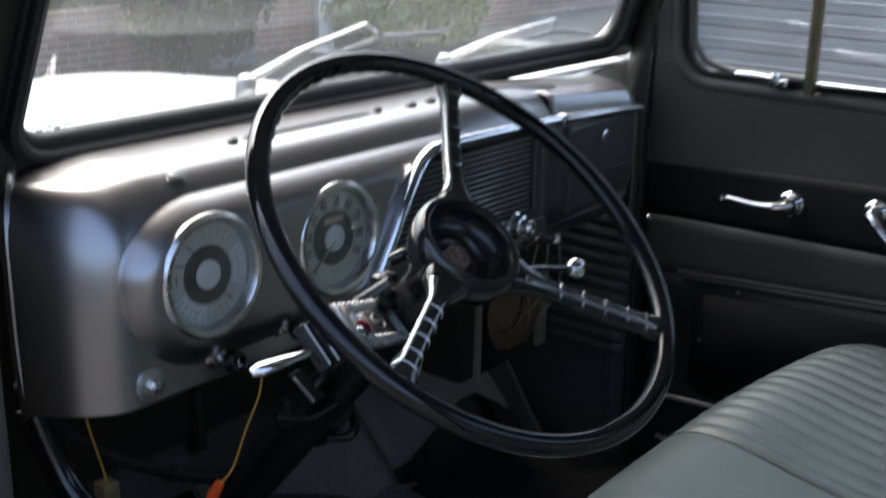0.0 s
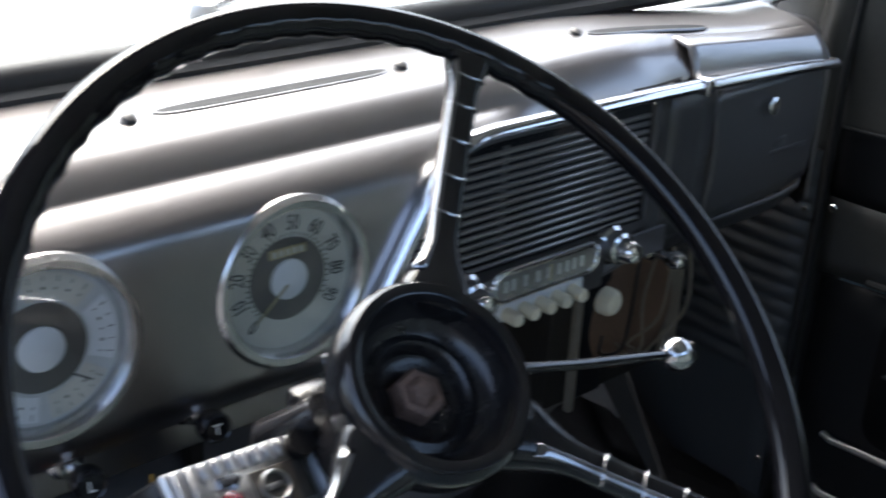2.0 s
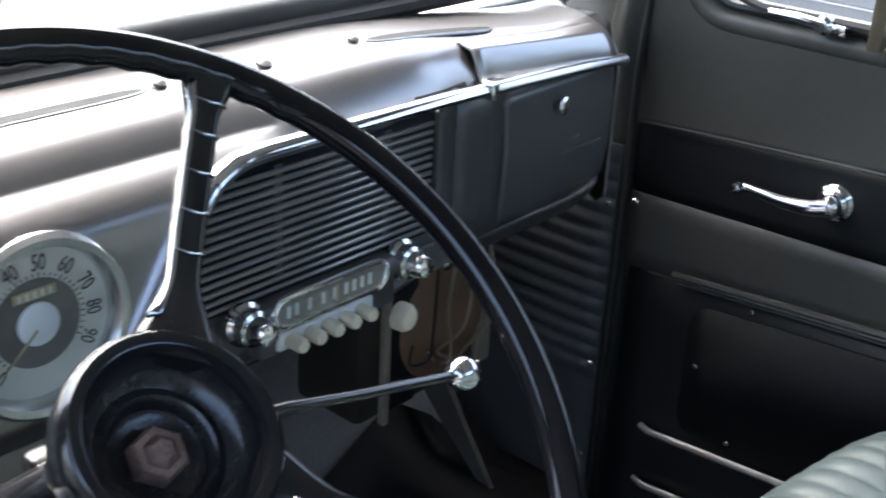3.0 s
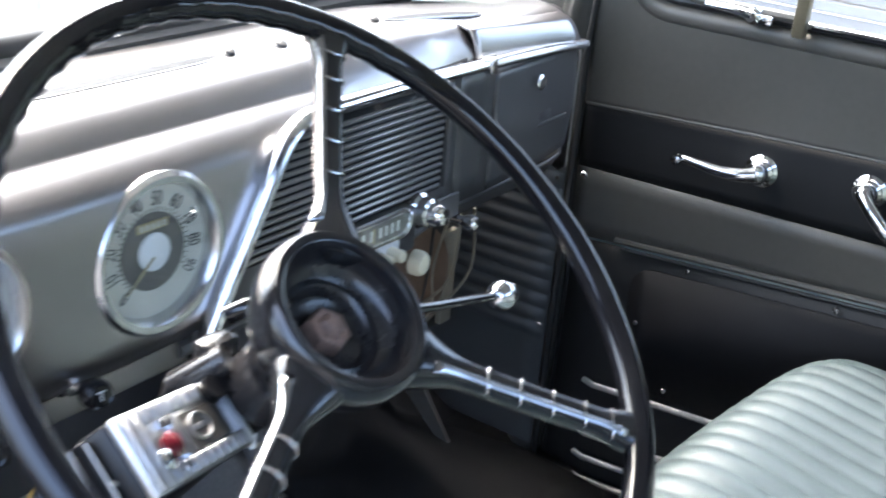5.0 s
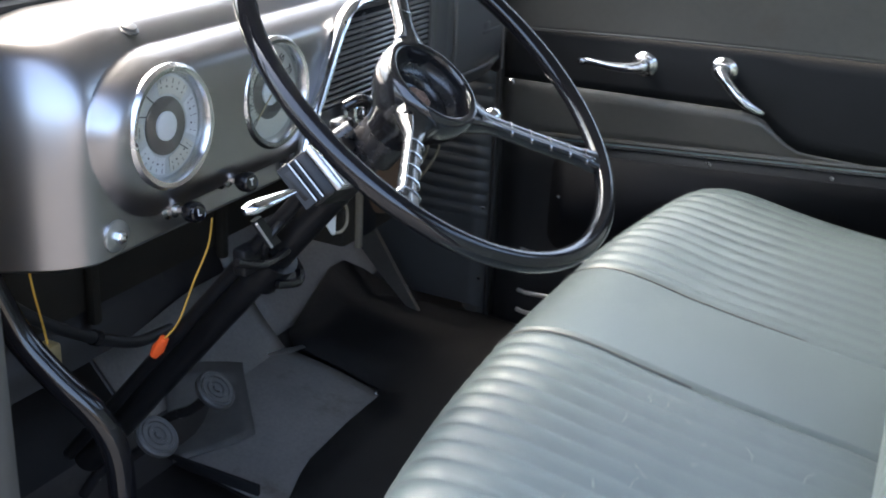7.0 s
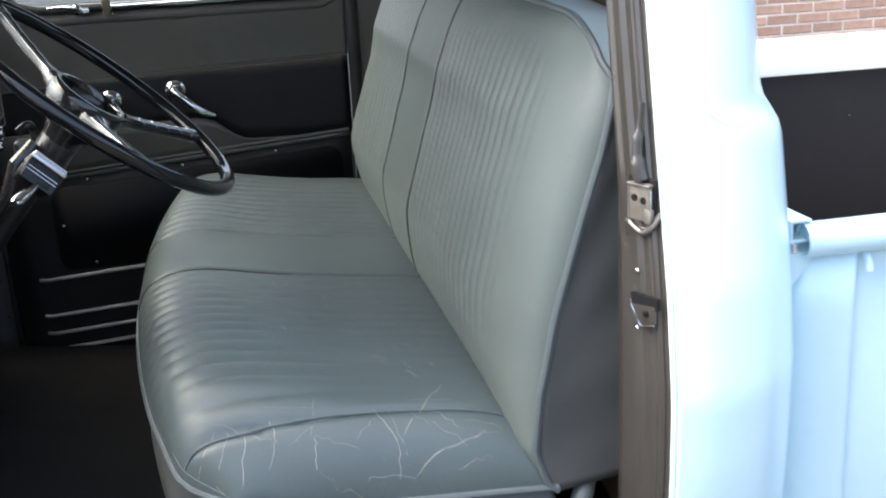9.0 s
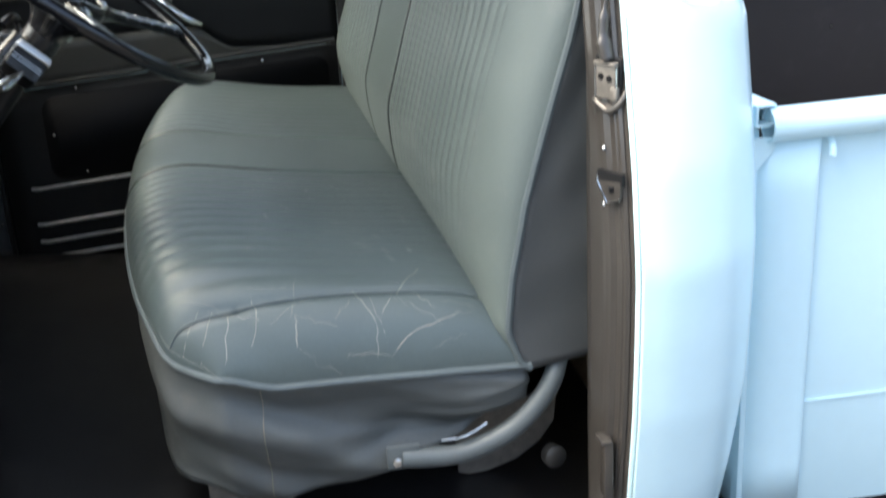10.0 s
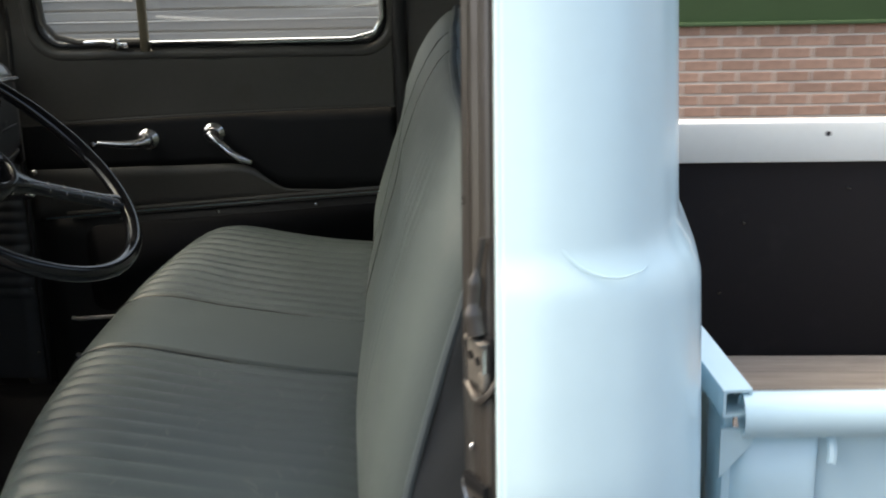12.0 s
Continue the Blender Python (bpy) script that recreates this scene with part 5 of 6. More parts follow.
def heater():
    t = thing("heater", (0.42, 0.42, 0.33), "brown stained heater box with a round fan housing and loose wires", "heater")
    part("case", box((0.42, 0.47, 0.42), (0.26, 0.12, 0.22), 0.01), FIREWALL, t)
    part("fan_housing", lathe([(0.085, 0), (0.085, 0.012), (0.07, 0.02), (0.03, 0.026), (0.001, 0.027)], axes((0.43, 0.41, 0.43), (-0.1, -1, 0.05)), 36), CARD, t, "rust brown round housing")
    part("edge_strip", box((0.535, 0.405, 0.40), (0.03, 0.012, 0.16), 0.003), CARD_PALE, t)
    part("edge_strip", box((0.335, 0.405, 0.40), (0.012, 0.012, 0.2), 0.003), CARD_PALE, t)
    part("dark_gap", box((0.365, 0.405, 0.42), (0.05, 0.012, 0.2), 0.003), RECESS, t)
    rnd = random.Random(4)
    for i in range(4):
        a = Vector((0.24 + 0.03 * i, 0.24, 0.62))
        b = Vector((0.36 + 0.03 * i, 0.38, 0.42 - 0.02 * i))
        mid = [(a.lerp(b, k) + Vector((rnd.uniform(-0.02, 0.02), rnd.uniform(-0.02, 0.02), -0.06 * math.sin(math.pi * k)))) for k in (0.25, 0.5, 0.75)]
        part("wire", tube(spline([a, *mid, b], 5), 0.0021, 6), CARD_PALE if i % 4 else RUBBER, t)
    return t


heater()
w = thing("loose_wire", (-0.37, 0.29, 0.42), "yellow wire with an orange connector hanging below the dash", "wire")
part("cord", tube(spline([(-0.398, 0.17, 0.64), (-0.395, 0.18, 0.60), (-0.40, 0.2, 0.55), (-0.402, 0.225, 0.49), (-0.406, 0.247, 0.461)], 6), 0.0013, 8), YELLOW, w)
part("connector", Geo(tube([(-0.406, 0.245, 0.464), (-0.409, 0.254, 0.447), (-0.411, 0.26, 0.437)], [0.006, 0.0085, 0.0055], 12)), ORANGE, w, "orange plastic connector")
h = thing("hose", (-0.45, 0.5, 0.4), "black rubber hose sagging below the dash", "hose")
part("tube", tube(spline([(-0.56, 0.42, 0.60), (-0.51, 0.42, 0.52), (-0.443, 0.42, 0.456), (-0.347, 0.42, 0.392), (-0.267, 0.42, 0.352), (-0.19, 0.42, 0.342)], 7), 0.009, 10), RUBBER, h)
part("clip", lathe([(0.0115, -0.006), (0.0115, 0.006)], axes((-0.347, 0.42, 0.392), (0.9, 0, -0.55)), 14), HUB_BLACK, h)
b = thing("brass_fitting", (-0.491, 0.36, 0.41), "small brass fitting on a cable by the pedals", "fitting")
part("body", Geo(box((-0.491, 0.36, 0.436), (0.024, 0.024, 0.05), 0.004)), BRASS, b)
part("cable", tube(spline([(-0.53, 0.34, 0.60), (-0.52, 0.345, 0.55), (-0.50, 0.355, 0.49), (-0.491, 0.36, 0.46)], 5), 0.0016, 8), YELLOW, b)


# ---- bench seat ----
Base.at = Vector((-0.007, -0.005, 0.001))
SX0, SX1 = -0.715, 0.655


def xi_of(x):
    return (x - (SX0 + SX1) / 2) / ((SX1 - SX0) / 2)


def front_y(q):
    return -0.086 + 0.012 * q - 0.075 * q * q - 0.04 * abs(q) ** 12 - 0.035 * smooth(-0.9, -1.0, q) ** 2


def pleat(x, zones, pitch):
    for a, b in zones:
        if a < x < b:
            k = (x - a) / pitch
            return abs(math.sin(math.pi * k)) ** 0.7
    return 1.0


CUSH_ZONES = [(-0.655, -0.155), (0.085, 0.62)]
BACK_ZONES = [(-0.615, -0.11), (0.12, 0.56)]


def edge_z(q, e):
    # e: -1 at the rear, 1 at the front
    side = 0.305 + 0.045 * e + 0.03 * e * e
    near = smooth(-0.82, -1.0, q)
    side -= (0.01 * e + 0.01 * e * e) * smooth(0.2, 0.7, q)
    side += near * (0.302 + 0.006 * e + 0.022 * smooth(0.6, 1.0, e) - side)
    return side + 0.012 * (1 - abs(q) ** 4) * smooth(0.3, 1, e)


def cushion_top(q, e):
    x = (SX0 + SX1) / 2 + q * (SX1 - SX0) / 2
    yf, yr = front_y(q), -0.705
    y = (yf + yr) / 2 + e * (yf - yr) / 2
    crown = 0.15 * max(0, 1 - abs(q) ** (9 if q < 0 else 13)) ** 0.5 * (1 + 0.05 * smooth(0.3, 0.85, q)) * max(0, 1 - abs(e) ** (3.7 - 0.3 * smooth(-0.5, -0.9, q) + 2.6 * smooth(0.1, 0.6, q) if e > 0 else 4.5)) ** 0.5
    z = edge_z(q, e) + crown
    fade = smooth(1.0, 0.8, abs(e)) * 0.8 + 0.2
    fl = smooth(-0.3, 0.75, e) * 0.8 + 0.2
    xe = x + 0.016 * smooth(-0.2, 1.0, e) * smooth(-0.45, -0.66, x)
    z += 0.006 * (pleat(xe, CUSH_ZONES, 0.0357) - 1) * fade * fl
    for s in (-0.655, -0.155, 0.085):
        z -= 0.005 * math.exp(-((xe - s) / 0.004) ** 2) * fade
    z += 0.003 * noise.noise(Vector((x * 5, y * 7, 0)))
    return Vector((x, y, z))


def ends(n, power=2.2):
    out = []
    for i in range(n):
        u = -1 + 2 * i / (n - 1)
        out.append(math.copysign(1 - (1 - abs(u)) ** power, u) if abs(u) > 0.9 else u * (1 - 0.1 ** power) / 0.9)
    return out


seat = thing("bench_seat", (-0.03, -0.4, 0.03), "grey-green pleated vinyl bench seat with cracked driver's edge", "bench seat")
qs, es = ends(340), ends(70)
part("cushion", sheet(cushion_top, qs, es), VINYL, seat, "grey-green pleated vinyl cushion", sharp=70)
rim = [cushion_top(-1, e) for e in lin(-1, 1, 40)] + [cushion_top(q, 1) for q in lin(-1, 1, 80)[1:]] + [cushion_top(1, e) for e in lin(1, -1, 40)[1:]]
part("cushion_piping", tube([p + Vector((0, 0, -0.002)) for p in rim], 0.0055, 8), PIPING, seat)


def at_side(p):
    return smooth(-0.60, -0.70, p.x)


def skirt_bottom(p):
    """How low the skirt reaches under a point of the rim."""
    side = interp(-p.y, [(0.15, 0.125), (0.19, 0.122), (0.23, 0.112), (0.29, 0.1), (0.36, 0.102), (0.44, 0.115), (0.48, 0.13), (0.535, 0.157), (0.6, 0.165), (0.665, 0.19), (0.7, 0.22)])
    return 0.12 + (side - 0.12) * at_side(p)


def skirt(i, s):
    p = rim[i]
    zb = skirt_bottom(p)
    inn = (Vector((-0.03, -0.38, 0)) - Vector((p.x, p.y, 0))).normalized()
    fold = p.y * 9 + s * 2.6 + 0.8 * noise.noise(Vector((p.x * 3, p.y * 5, s * 2)))
    wr = 0.034 * noise.noise(Vector((p.x * 5, fold, s * 1.1))) * smooth(0, 0.3, s)
    wr += 0.009 * abs(noise.noise(Vector((p.x * 9, p.y * 13 + s * 6, s * 4)))) * smooth(0, 0.15, s)
    wr += 0.004 * noise.noise(Vector((p.x * 22, p.y * 26 + s * 3, s * 3))) * smooth(0, 0.2, s)
    wr *= 0.3 + 0.7 * at_side(p)
    drop = 0.009 + (0.012 + 0.016 * at_side(p)) * s + wr
    q = p + inn * (drop - 0.010 * math.sin(math.pi * min(1, s * 1.4)))
    return q.x, q.y, p.z + (zb - p.z) * s


part("skirt", sheet(skirt, list(range(len(rim))), lin(0, 1, 26)), VINYL_SKIRT, seat, "loose wrinkled dusty grey vinyl skirt", solid=0.002, sharp=70)
part("skirt_stitching", tube([Vector(skirt(34, s)) + Vector((-0.002, 0.001, 0)) for s in lin(0.02, 0.98, 40)], 0.0006, 6), CARD_PALE, seat)


def back_edge_y(z):
    return interp(z, [(0.28, -0.715), (0.30, -0.69), (0.35, -0.673), (0.44, -0.68), (0.54, -0.70), (0.66, -0.737), (0.77, -0.77), (0.85, -0.79), (0.90, -0.80), (0.94, -0.80)])


BULGE = [(0.287, 0), (0.30, 0.015), (0.32, 0.03), (0.37, 0.05), (0.46, 0.075), (0.56, 0.1), (0.69, 0.12), (0.80, 0.127), (0.86, 0.12), (0.90, 0.108), (0.925, 0.092), (0.938, 0.08), (0.945, 0.068)]


def back_face(q, k):
    # k: -1 at the foot, 1 at the top
    zt = 0.945 - 0.015 * abs(q) ** 10 - 0.065 * max(0.0, (-q - 0.82) / 0.18) ** 2.4
    zb = 0.287
    z = (zt + zb) / 2 + k * (zt - zb) / 2
    wide = 1 - 0.025 * max(0.0, k) ** 10
    x = (SX0 + SX1) / 2 + q * wide * (SX1 - SX0) / 2
    round_end = (7 - 3 * smooth(0.7, 0.92, z)) if q < 0 else 12
    bulge = interp(z + (0.945 - zt) * smooth(0.0, 1, k), BULGE) * (interp(x, [(-0.6, 0.88), (-0.3, 1.1), (0.5, 1.78)]) * (1 - smooth(0.48, 0.75, z)) + interp(x, [(-0.6, 0.75), (-0.3, 0.88), (0.5, 1.36)]) * smooth(0.48, 0.75, z)) * max(0, 1 - abs(q) ** round_end) ** 0.5
    y = back_edge_y(z) + bulge
    fade = smooth(1.0, 0.7, abs(k))
    up = smooth(-0.55, 0.1, k)
    y += 0.005 * (pleat(x, BACK_ZONES, 0.0297) - 1) * fade * (0.2 + 0.8 * up) * smooth(1.0, 0.55, k) * (0.35 + 0.65 * smooth(-0.62, -0.48, x))
    for s in (-0.11, 0.12):
        y -= 0.005 * math.exp(-((x - s) / 0.004) ** 2)
    y += 0.004 * noise.noise(Vector((x * 4, 3, z * 5)))
    return Vector((x, y, z))


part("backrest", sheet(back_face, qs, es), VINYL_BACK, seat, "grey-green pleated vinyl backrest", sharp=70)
loop = [back_face(-1, k) for k in lin(-1, 1, 50)] + [back_face(q, 1) for q in lin(-1, 1, 80)[1:]] + [back_face(1, k) for k in lin(1, -1, 50)[1:]]
part("backrest_piping", tube(loop, 0.0058, 8), PIPING, seat)


def side_pad(i, s):
    p = loop[i]
    inn = Vector((0.004 * math.sin(math.pi * s), 0, 0)) if p.x < 0 else Vector((0, 0, 0))
    back = -0.885 - 0.01 * (0.9 - p.z) + 0.035 * smooth(0.86, 0.92, p.z)
    y = p.y + (back - p.y) * s
    wob = 0.006 * noise.noise(Vector((p.z * 9, s * 3, 1)))
    return p.x + inn.x + wob + 0.01 * s, y, p.z - (0.012 * s if p.z > 0.88 else 0) + (0.015 * s if p.z < 0.35 else 0)


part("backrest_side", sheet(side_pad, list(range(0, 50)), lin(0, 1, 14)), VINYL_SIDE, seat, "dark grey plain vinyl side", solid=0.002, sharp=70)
part("backrest_top", sheet(side_pad, list(range(49, len(loop) - 49)), lin(0, 1, 8)), VINYL_TOP, seat, "vinyl top edge, coloured pale blue-grey for the light on it", solid=0.002, sharp=70)
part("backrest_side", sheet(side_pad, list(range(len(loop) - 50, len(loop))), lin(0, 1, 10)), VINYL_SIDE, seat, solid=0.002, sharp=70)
part("seat_box", box((-0.02, -0.42, 0.21), (1.14, 0.36, 0.16), 0.02), RECESS, seat)
part("back_board", box((-0.02, -0.87, 0.62), (1.3, 0.03, 0.6), 0.01), RECESS, seat)
arm = part("support_tube", tube(spline([(-0.712, -0.505, 0.163), (-0.715, -0.54, 0.160), (-0.715, -0.60, 0.160), (-0.713, -0.665, 0.183), (-0.71, -0.713, 0.222), (-0.70, -0.745, 0.27), (-0.66, -0.765, 0.33)], 7), 0.0155, 14), FRAME_GREY, seat, "bent grey painted support tube")
part("tube_end_plate", Geo(box((-0.716, -0.506, 0.166), (0.007, 0.05, 0.038), 0.003)), FRAME_GREY, arm)
part("bolt", lathe([(0.008, 0), (0.008, 0.004), (0.004, 0.006), (0.001, 0.0062)], axes((-0.7195, -0.497, 0.160), (-1, 0, 0)), 8), WORN_CHROME, arm)
part("chrome_hook", tube(spline([(-0.715, -0.565, 0.185), (-0.72, -0.6, 0.19), (-0.715, -0.635, 0.205)], 5), 0.002, 8), WORN_CHROME, seat)
for y0, fx in ((-0.28, -0.585), (-0.69, -0.52)):
    foot = part("seat_foot", prism([(-0.10, 0.08), (-0.095, 0.03), (-0.07, -0.005), (-0.03, -0.035), (0.02, -0.052), (0.055, -0.055), (0.072, -0.048), (0.075, 0.08)], -0.006, 0.006, Matrix(((0, 0, 1, fx), (1, 0, 0, y0), (0, 1, 0, 0.0555), (0, 0, 0, 1)))), DUSTY_STEEL, seat, "worn steel seat runner")
part("rubber_stop", lathe([(0.014, 0), (0.018, 0.004), (0.018, 0.02), (0.012, 0.024)], axes((-0.70, -0.735, 0.13), (-0.9, -0.2, 0.1)), 16), RUBBER, seat)
for x in (0.5,):
    part("seat_foot", prism([(-0.3, 0.0), (-0.3, -0.06), (0.3, -0.06), (0.3, 0.0)], -0.01, 0.01, Matrix(((0, 0, 1, x), (1, 0, 0, -0.4), (0, 1, 0, 0.068), (0, 0, 0, 1)))), JAMB, seat)


def seam_on(fn, x, k0, k1, up, r):
    """A raised thread along the line x; the one by the driver's edge bends out towards the front corner."""
    out = []
    for k in lin(k0, k1, 40):
        bend = 0.016 * smooth(-0.2, 1.0, k) if fn is cushion_top and x < -0.6 else 0.0
        out.append(fn(xi_of(x - bend), k) + up)
    return tube(out, r, 6)


for x, e1 in ((-0.655, -0.75), (-0.155, 0.1), (0.085, -0.2)):
    part("seam", seam_on(cushion_top, x, 0.99, e1, Vector((0, 0, 0.0027)), 0.0013), PIPING if x < -0.6 else KICK, seat)
for x in (-0.11, 0.12):
    part("seam", seam_on(back_face, x, -0.8, 0.99, Vector((-0.001, 0.0043, 0)), 0.0015), KICK, seat)


def crack_line(pts, w):
    out = []
    for x, y in pts:
        q = xi_of(x)
        e = (y - (front_y(q) - 0.705) / 2) / ((front_y(q) + 0.705) / 2)
        p = cushion_top(q, max(-0.99, min(0.99, e)))
        out.append(p + Vector((0, 0, 0.0002)))
    return tube(out, [w * 0.12] + [w * 0.4] * (len(out) - 2) + [w * 0.12], 5, squash=0.4)


rc = random.Random(11)


def wander(a, b, n, jit):
    out = []
    for i in range(n + 1):
        t = i / n
        out.append((a[0] + (b[0] - a[0]) * t + rc.uniform(-jit, jit), a[1] + (b[1] - a[1]) * t + rc.uniform(-jit, jit)))
    return out


marks = [((-0.714, -0.395), (-0.710, -0.501), 0.0016), ((-0.710, -0.501), (-0.685, -0.609), 0.0027), ((-0.712, -0.481), (-0.695, -0.484), 0.0012), ((-0.695, -0.484), (-0.649, -0.452), 0.0015),
         ((-0.693, -0.486), (-0.608, -0.559), 0.0015), ((-0.695, -0.429), (-0.680, -0.369), 0.0011), ((-0.680, -0.369), (-0.706, -0.367), 0.0013), ((-0.688, -0.330), (-0.655, -0.401), 0.0010),
         ((-0.656, -0.307), (-0.680, -0.315), 0.0013), ((-0.680, -0.315), (-0.701, -0.302), 0.0013), ((-0.680, -0.315), (-0.665, -0.246), 0.0009), ((-0.668, -0.274), (-0.711, -0.264), 0.0013),
         ((-0.658, -0.254), (-0.705, -0.226), 0.0012), ((-0.660, -0.232), (-0.690, -0.200), 0.0010), ((-0.655, -0.538), (-0.681, -0.571), 0.0012), ((-0.672, -0.528), (-0.698, -0.580), 0.0010),
         ((-0.685, -0.422), (-0.663, -0.460), 0.0009), ((-0.710, -0.563), (-0.704, -0.611), 0.0008), ((-0.706, -0.367), (-0.713, -0.398), 0.0009)]
for _ in range(10):
    x, y, a = rc.uniform(-0.70, -0.60), rc.uniform(-0.62, -0.17), rc.uniform(0, 3.14)
    k = rc.uniform(0.015, 0.045)
    marks.append(((max(-0.706, x - k * math.cos(a) * 0.7), y - k * math.sin(a)), (min(-0.57, x + k * math.cos(a)), y + k * math.sin(a)), rc.uniform(0.0004, 0.0007)))
for _ in range(26):
    x, y, a = rc.uniform(-0.58, -0.2), rc.uniform(-0.58, -0.3), rc.uniform(-0.5, 0.9)
    k = rc.uniform(0.006, 0.016)
    marks.append(((x - k * math.cos(a), y - k * math.sin(a)), (x + k * math.cos(a), y + k * math.sin(a)), rc.uniform(0.0005, 0.0009)))
for a, c, wd in marks:
    part("crack", crack_line(wander(a, c, 7, 0.0022), wd), CRACK, seat, "pale crack in the vinyl")


# ---- pickup bed ----
Base.at = Vector((-0.008, -0.0065, 0.0015))
def bed():
    t = thing("pickup_bed", (0, -1.6, -0.1), "pale blue steel pickup bed with tube rails and plank floor", "truck bed")
    part("side_panel", Geo(box((-0.675, -2.06, 0.27), (0.012, 1.98, 0.64), 0.003)), BODY, t)
    part("side_panel", Geo(box((0.76, -2.06, 0.33), (0.012, 1.98, 0.48), 0.003)), BED_BLACK, t, "black coated inner side")
    part("rail_tube", lathe([(0.0255, 0), (0.0255, 2.0), (0.022, 2.0), (0.022, 0.0), (0.0255, 0)], axes((-0.693, -1.066, 0.618), (0, -1, 0.012), (1, 0, 0)), 24, caps=False), BODY, t, "round tube rail open at the end")
    part("far_rail", Geo(box((0.76, -2.06, 0.611), (0.05, 2.0, 0.094), 0.008)), BODY_WHITE, t, "white top rail")
    plan = spline([(-0.60, -1.047, 0), (-0.66, -1.052, 0), (-0.682, -1.066, 0), (-0.693, -1.088, 0), (-0.695, -1.115, 0), (-0.695, -1.146, 0), (-0.684, -1.150, 0)], 6)
    part("stake_flange", sheet(lambda i, z: (plan[i].x, plan[i].y, z), list(range(len(plan))), lin(-0.045, 0.595, 8)), BODY, t, solid=0.003)
    part("panel_seam", box((-0.6825, -2.06, 0.15), (0.003, 1.9, 0.004)), BODY, t)
    ch = [(-0.016, -0.016), (0.016, -0.016), (0.016, 0.016), (-0.016, 0.016)]
    ci = [(x * 0.8, y * 0.8) for x, y in ch]
    g = Geo()
    m = axes((-0.70, -1.06, 0.634), (1, 0.13, 0.0), (0, 1, 0))
    v = [m @ Vector((x, y, z)) for z in (0, 0.6) for x, y in ch] + [m @ Vector((x, y, z)) for z in (0, 0.6) for x, y in ci]
    f = []
    for i in range(4):
        j = (i + 1) % 4
        f += [(i, j, 4 + j, 4 + i), (8 + i, 8 + j, 12 + j, 12 + i), (i, j, 8 + j, 8 + i), (4 + i, 4 + j, 12 + j, 12 + i)]
    part("front_channel", (v, f), BODY, t, "square channel along the bed front", sharp=30)
    part("front_panel", box((0.0, -1.055, 0.285), (1.36, 0.01, 0.65), 0.002), BODY, t)
    part("front_panel_lining", box((0.03, -1.066, 0.32), (1.34, 0.006, 0.55), 0.002), BED_BLACK, t)
    part("hook", tube(spline([(-0.69, -1.165, 0.59), (-0.701, -1.165, 0.578), (-0.706, -1.163, 0.566)], 5), 0.0055, 8), BODY, t)
    part("gusset", Geo(prism([(0, 0), (0.05, 0), (0, 0.06)], -0.002, 0.002, axes((-0.69, -1.045, 0.60), (1, 0, 0), (0, -1, 0)))), BODY, t)
    part("lower_apron", Geo(box((-0.62, -1.9, -0.115), (0.1, 2.2, 0.14), 0.01), box((-0.76, -1.7, -0.19), (0.24, 2.2, 0.02), 0.006)), BED_BLACK, t, "black running board and apron")
    for i in range(13):
        x = -0.61 + i * 0.109
        part("plank", box((x, -2.06, 0.08 + 0.003 * (i * 7 % 3)), (0.100, 1.96, 0.03), 0.004, 1), WOOD, t)
    for y, z in ((-1.35, 0.42), (-1.58, 0.5), (-1.9, 0.44), (-1.3, 0.25)):
        screw((0.753, y, z), (-1, 0, 0), 0.0055, t, HUB_BLACK)
    part("rail_hole", lathe([(0.006, 0), (0.006, 0.001)], axes((0.7345, -1.52, 0.63), (-1, 0, 0)), 12), RECESS, t)
    return t


bed()


Base.at = Vector((0, 0, 0))
# ---- bonnet, wipers ----
hood = thing("hood", (0, 1.0, 0.6), "white bonnet of the truck beyond the windshield", "hood")
part("skin", sheet(lambda x, y: (x * (1 - 0.12 * smooth(0.5, 1.7, y)), y, 0.862 - 0.07 * (y - 0.45) - 0.1 * (x / 0.6) ** 2 - 0.25 * smooth(1.15, 1.4, y) ** 2), lin(-0.62, 0.62, 24), lin(0.44, 1.35, 30)), BODY_WHITE, hood, solid=0.003)
cowl = thing("cowl", (0, 0.42, 0.8), "white painted cowl below the windshield", "cowl", kind="structure")
part("panel", sheet(lambda x, s: (x, 0.36 + 0.09 * s, 0.855 + 0.006 * math.sin(math.pi * s)), lin(-0.72, 0.72, 10), lin(0, 1, 5)), BODY_WHITE, cowl, solid=0.004)


def wiper(piv, tip, b0, b1):
    piv, tip, b0, b1 = (Vector(q) for q in (piv, tip, b0, b1))
    t = thing("wiper", piv, "grey metal windshield wiper resting on the glass", "wiper", group="wipers")
    mid = b0.lerp(b1, 0.5) + Vector((0, 0.006, 0.008))
    part("arm", tube([piv, piv.lerp(tip, 0.45) + Vector((0, 0.006, 0.004)), tip, tip.lerp(mid, 0.6) + Vector((0, 0.004, 0.006)), mid], [0.0105, 0.0075, 0.0045, 0.004, 0.004], 8, squash=0.6), WORN_CHROME, t, "bright metal arm")
    part("blade", Geo(tube([b0, b0.lerp(mid, 0.5), mid, b1.lerp(mid, 0.5), b1], [0.004, 0.0075, 0.010, 0.0075, 0.004], 8, squash=0.7)), RUBBER, t, "black rubber blade")
    part("boss", lathe([(0.013, -0.07), (0.014, -0.01), (0.014, 0), (0.010, 0.008), (0.003, 0.011)], axes(piv, (0, -0.2, 1)), 14), ALU, t)


wiper((-0.217, 0.385, 0.925), (-0.021, 0.352, 0.988), (-0.107, 0.365, 0.944), (0.183, 0.362, 0.960))
wiper((0.199, 0.385, 0.91), (0.474, 0.364, 0.955), (0.40, 0.372, 0.926), (0.60, 0.372, 0.917))


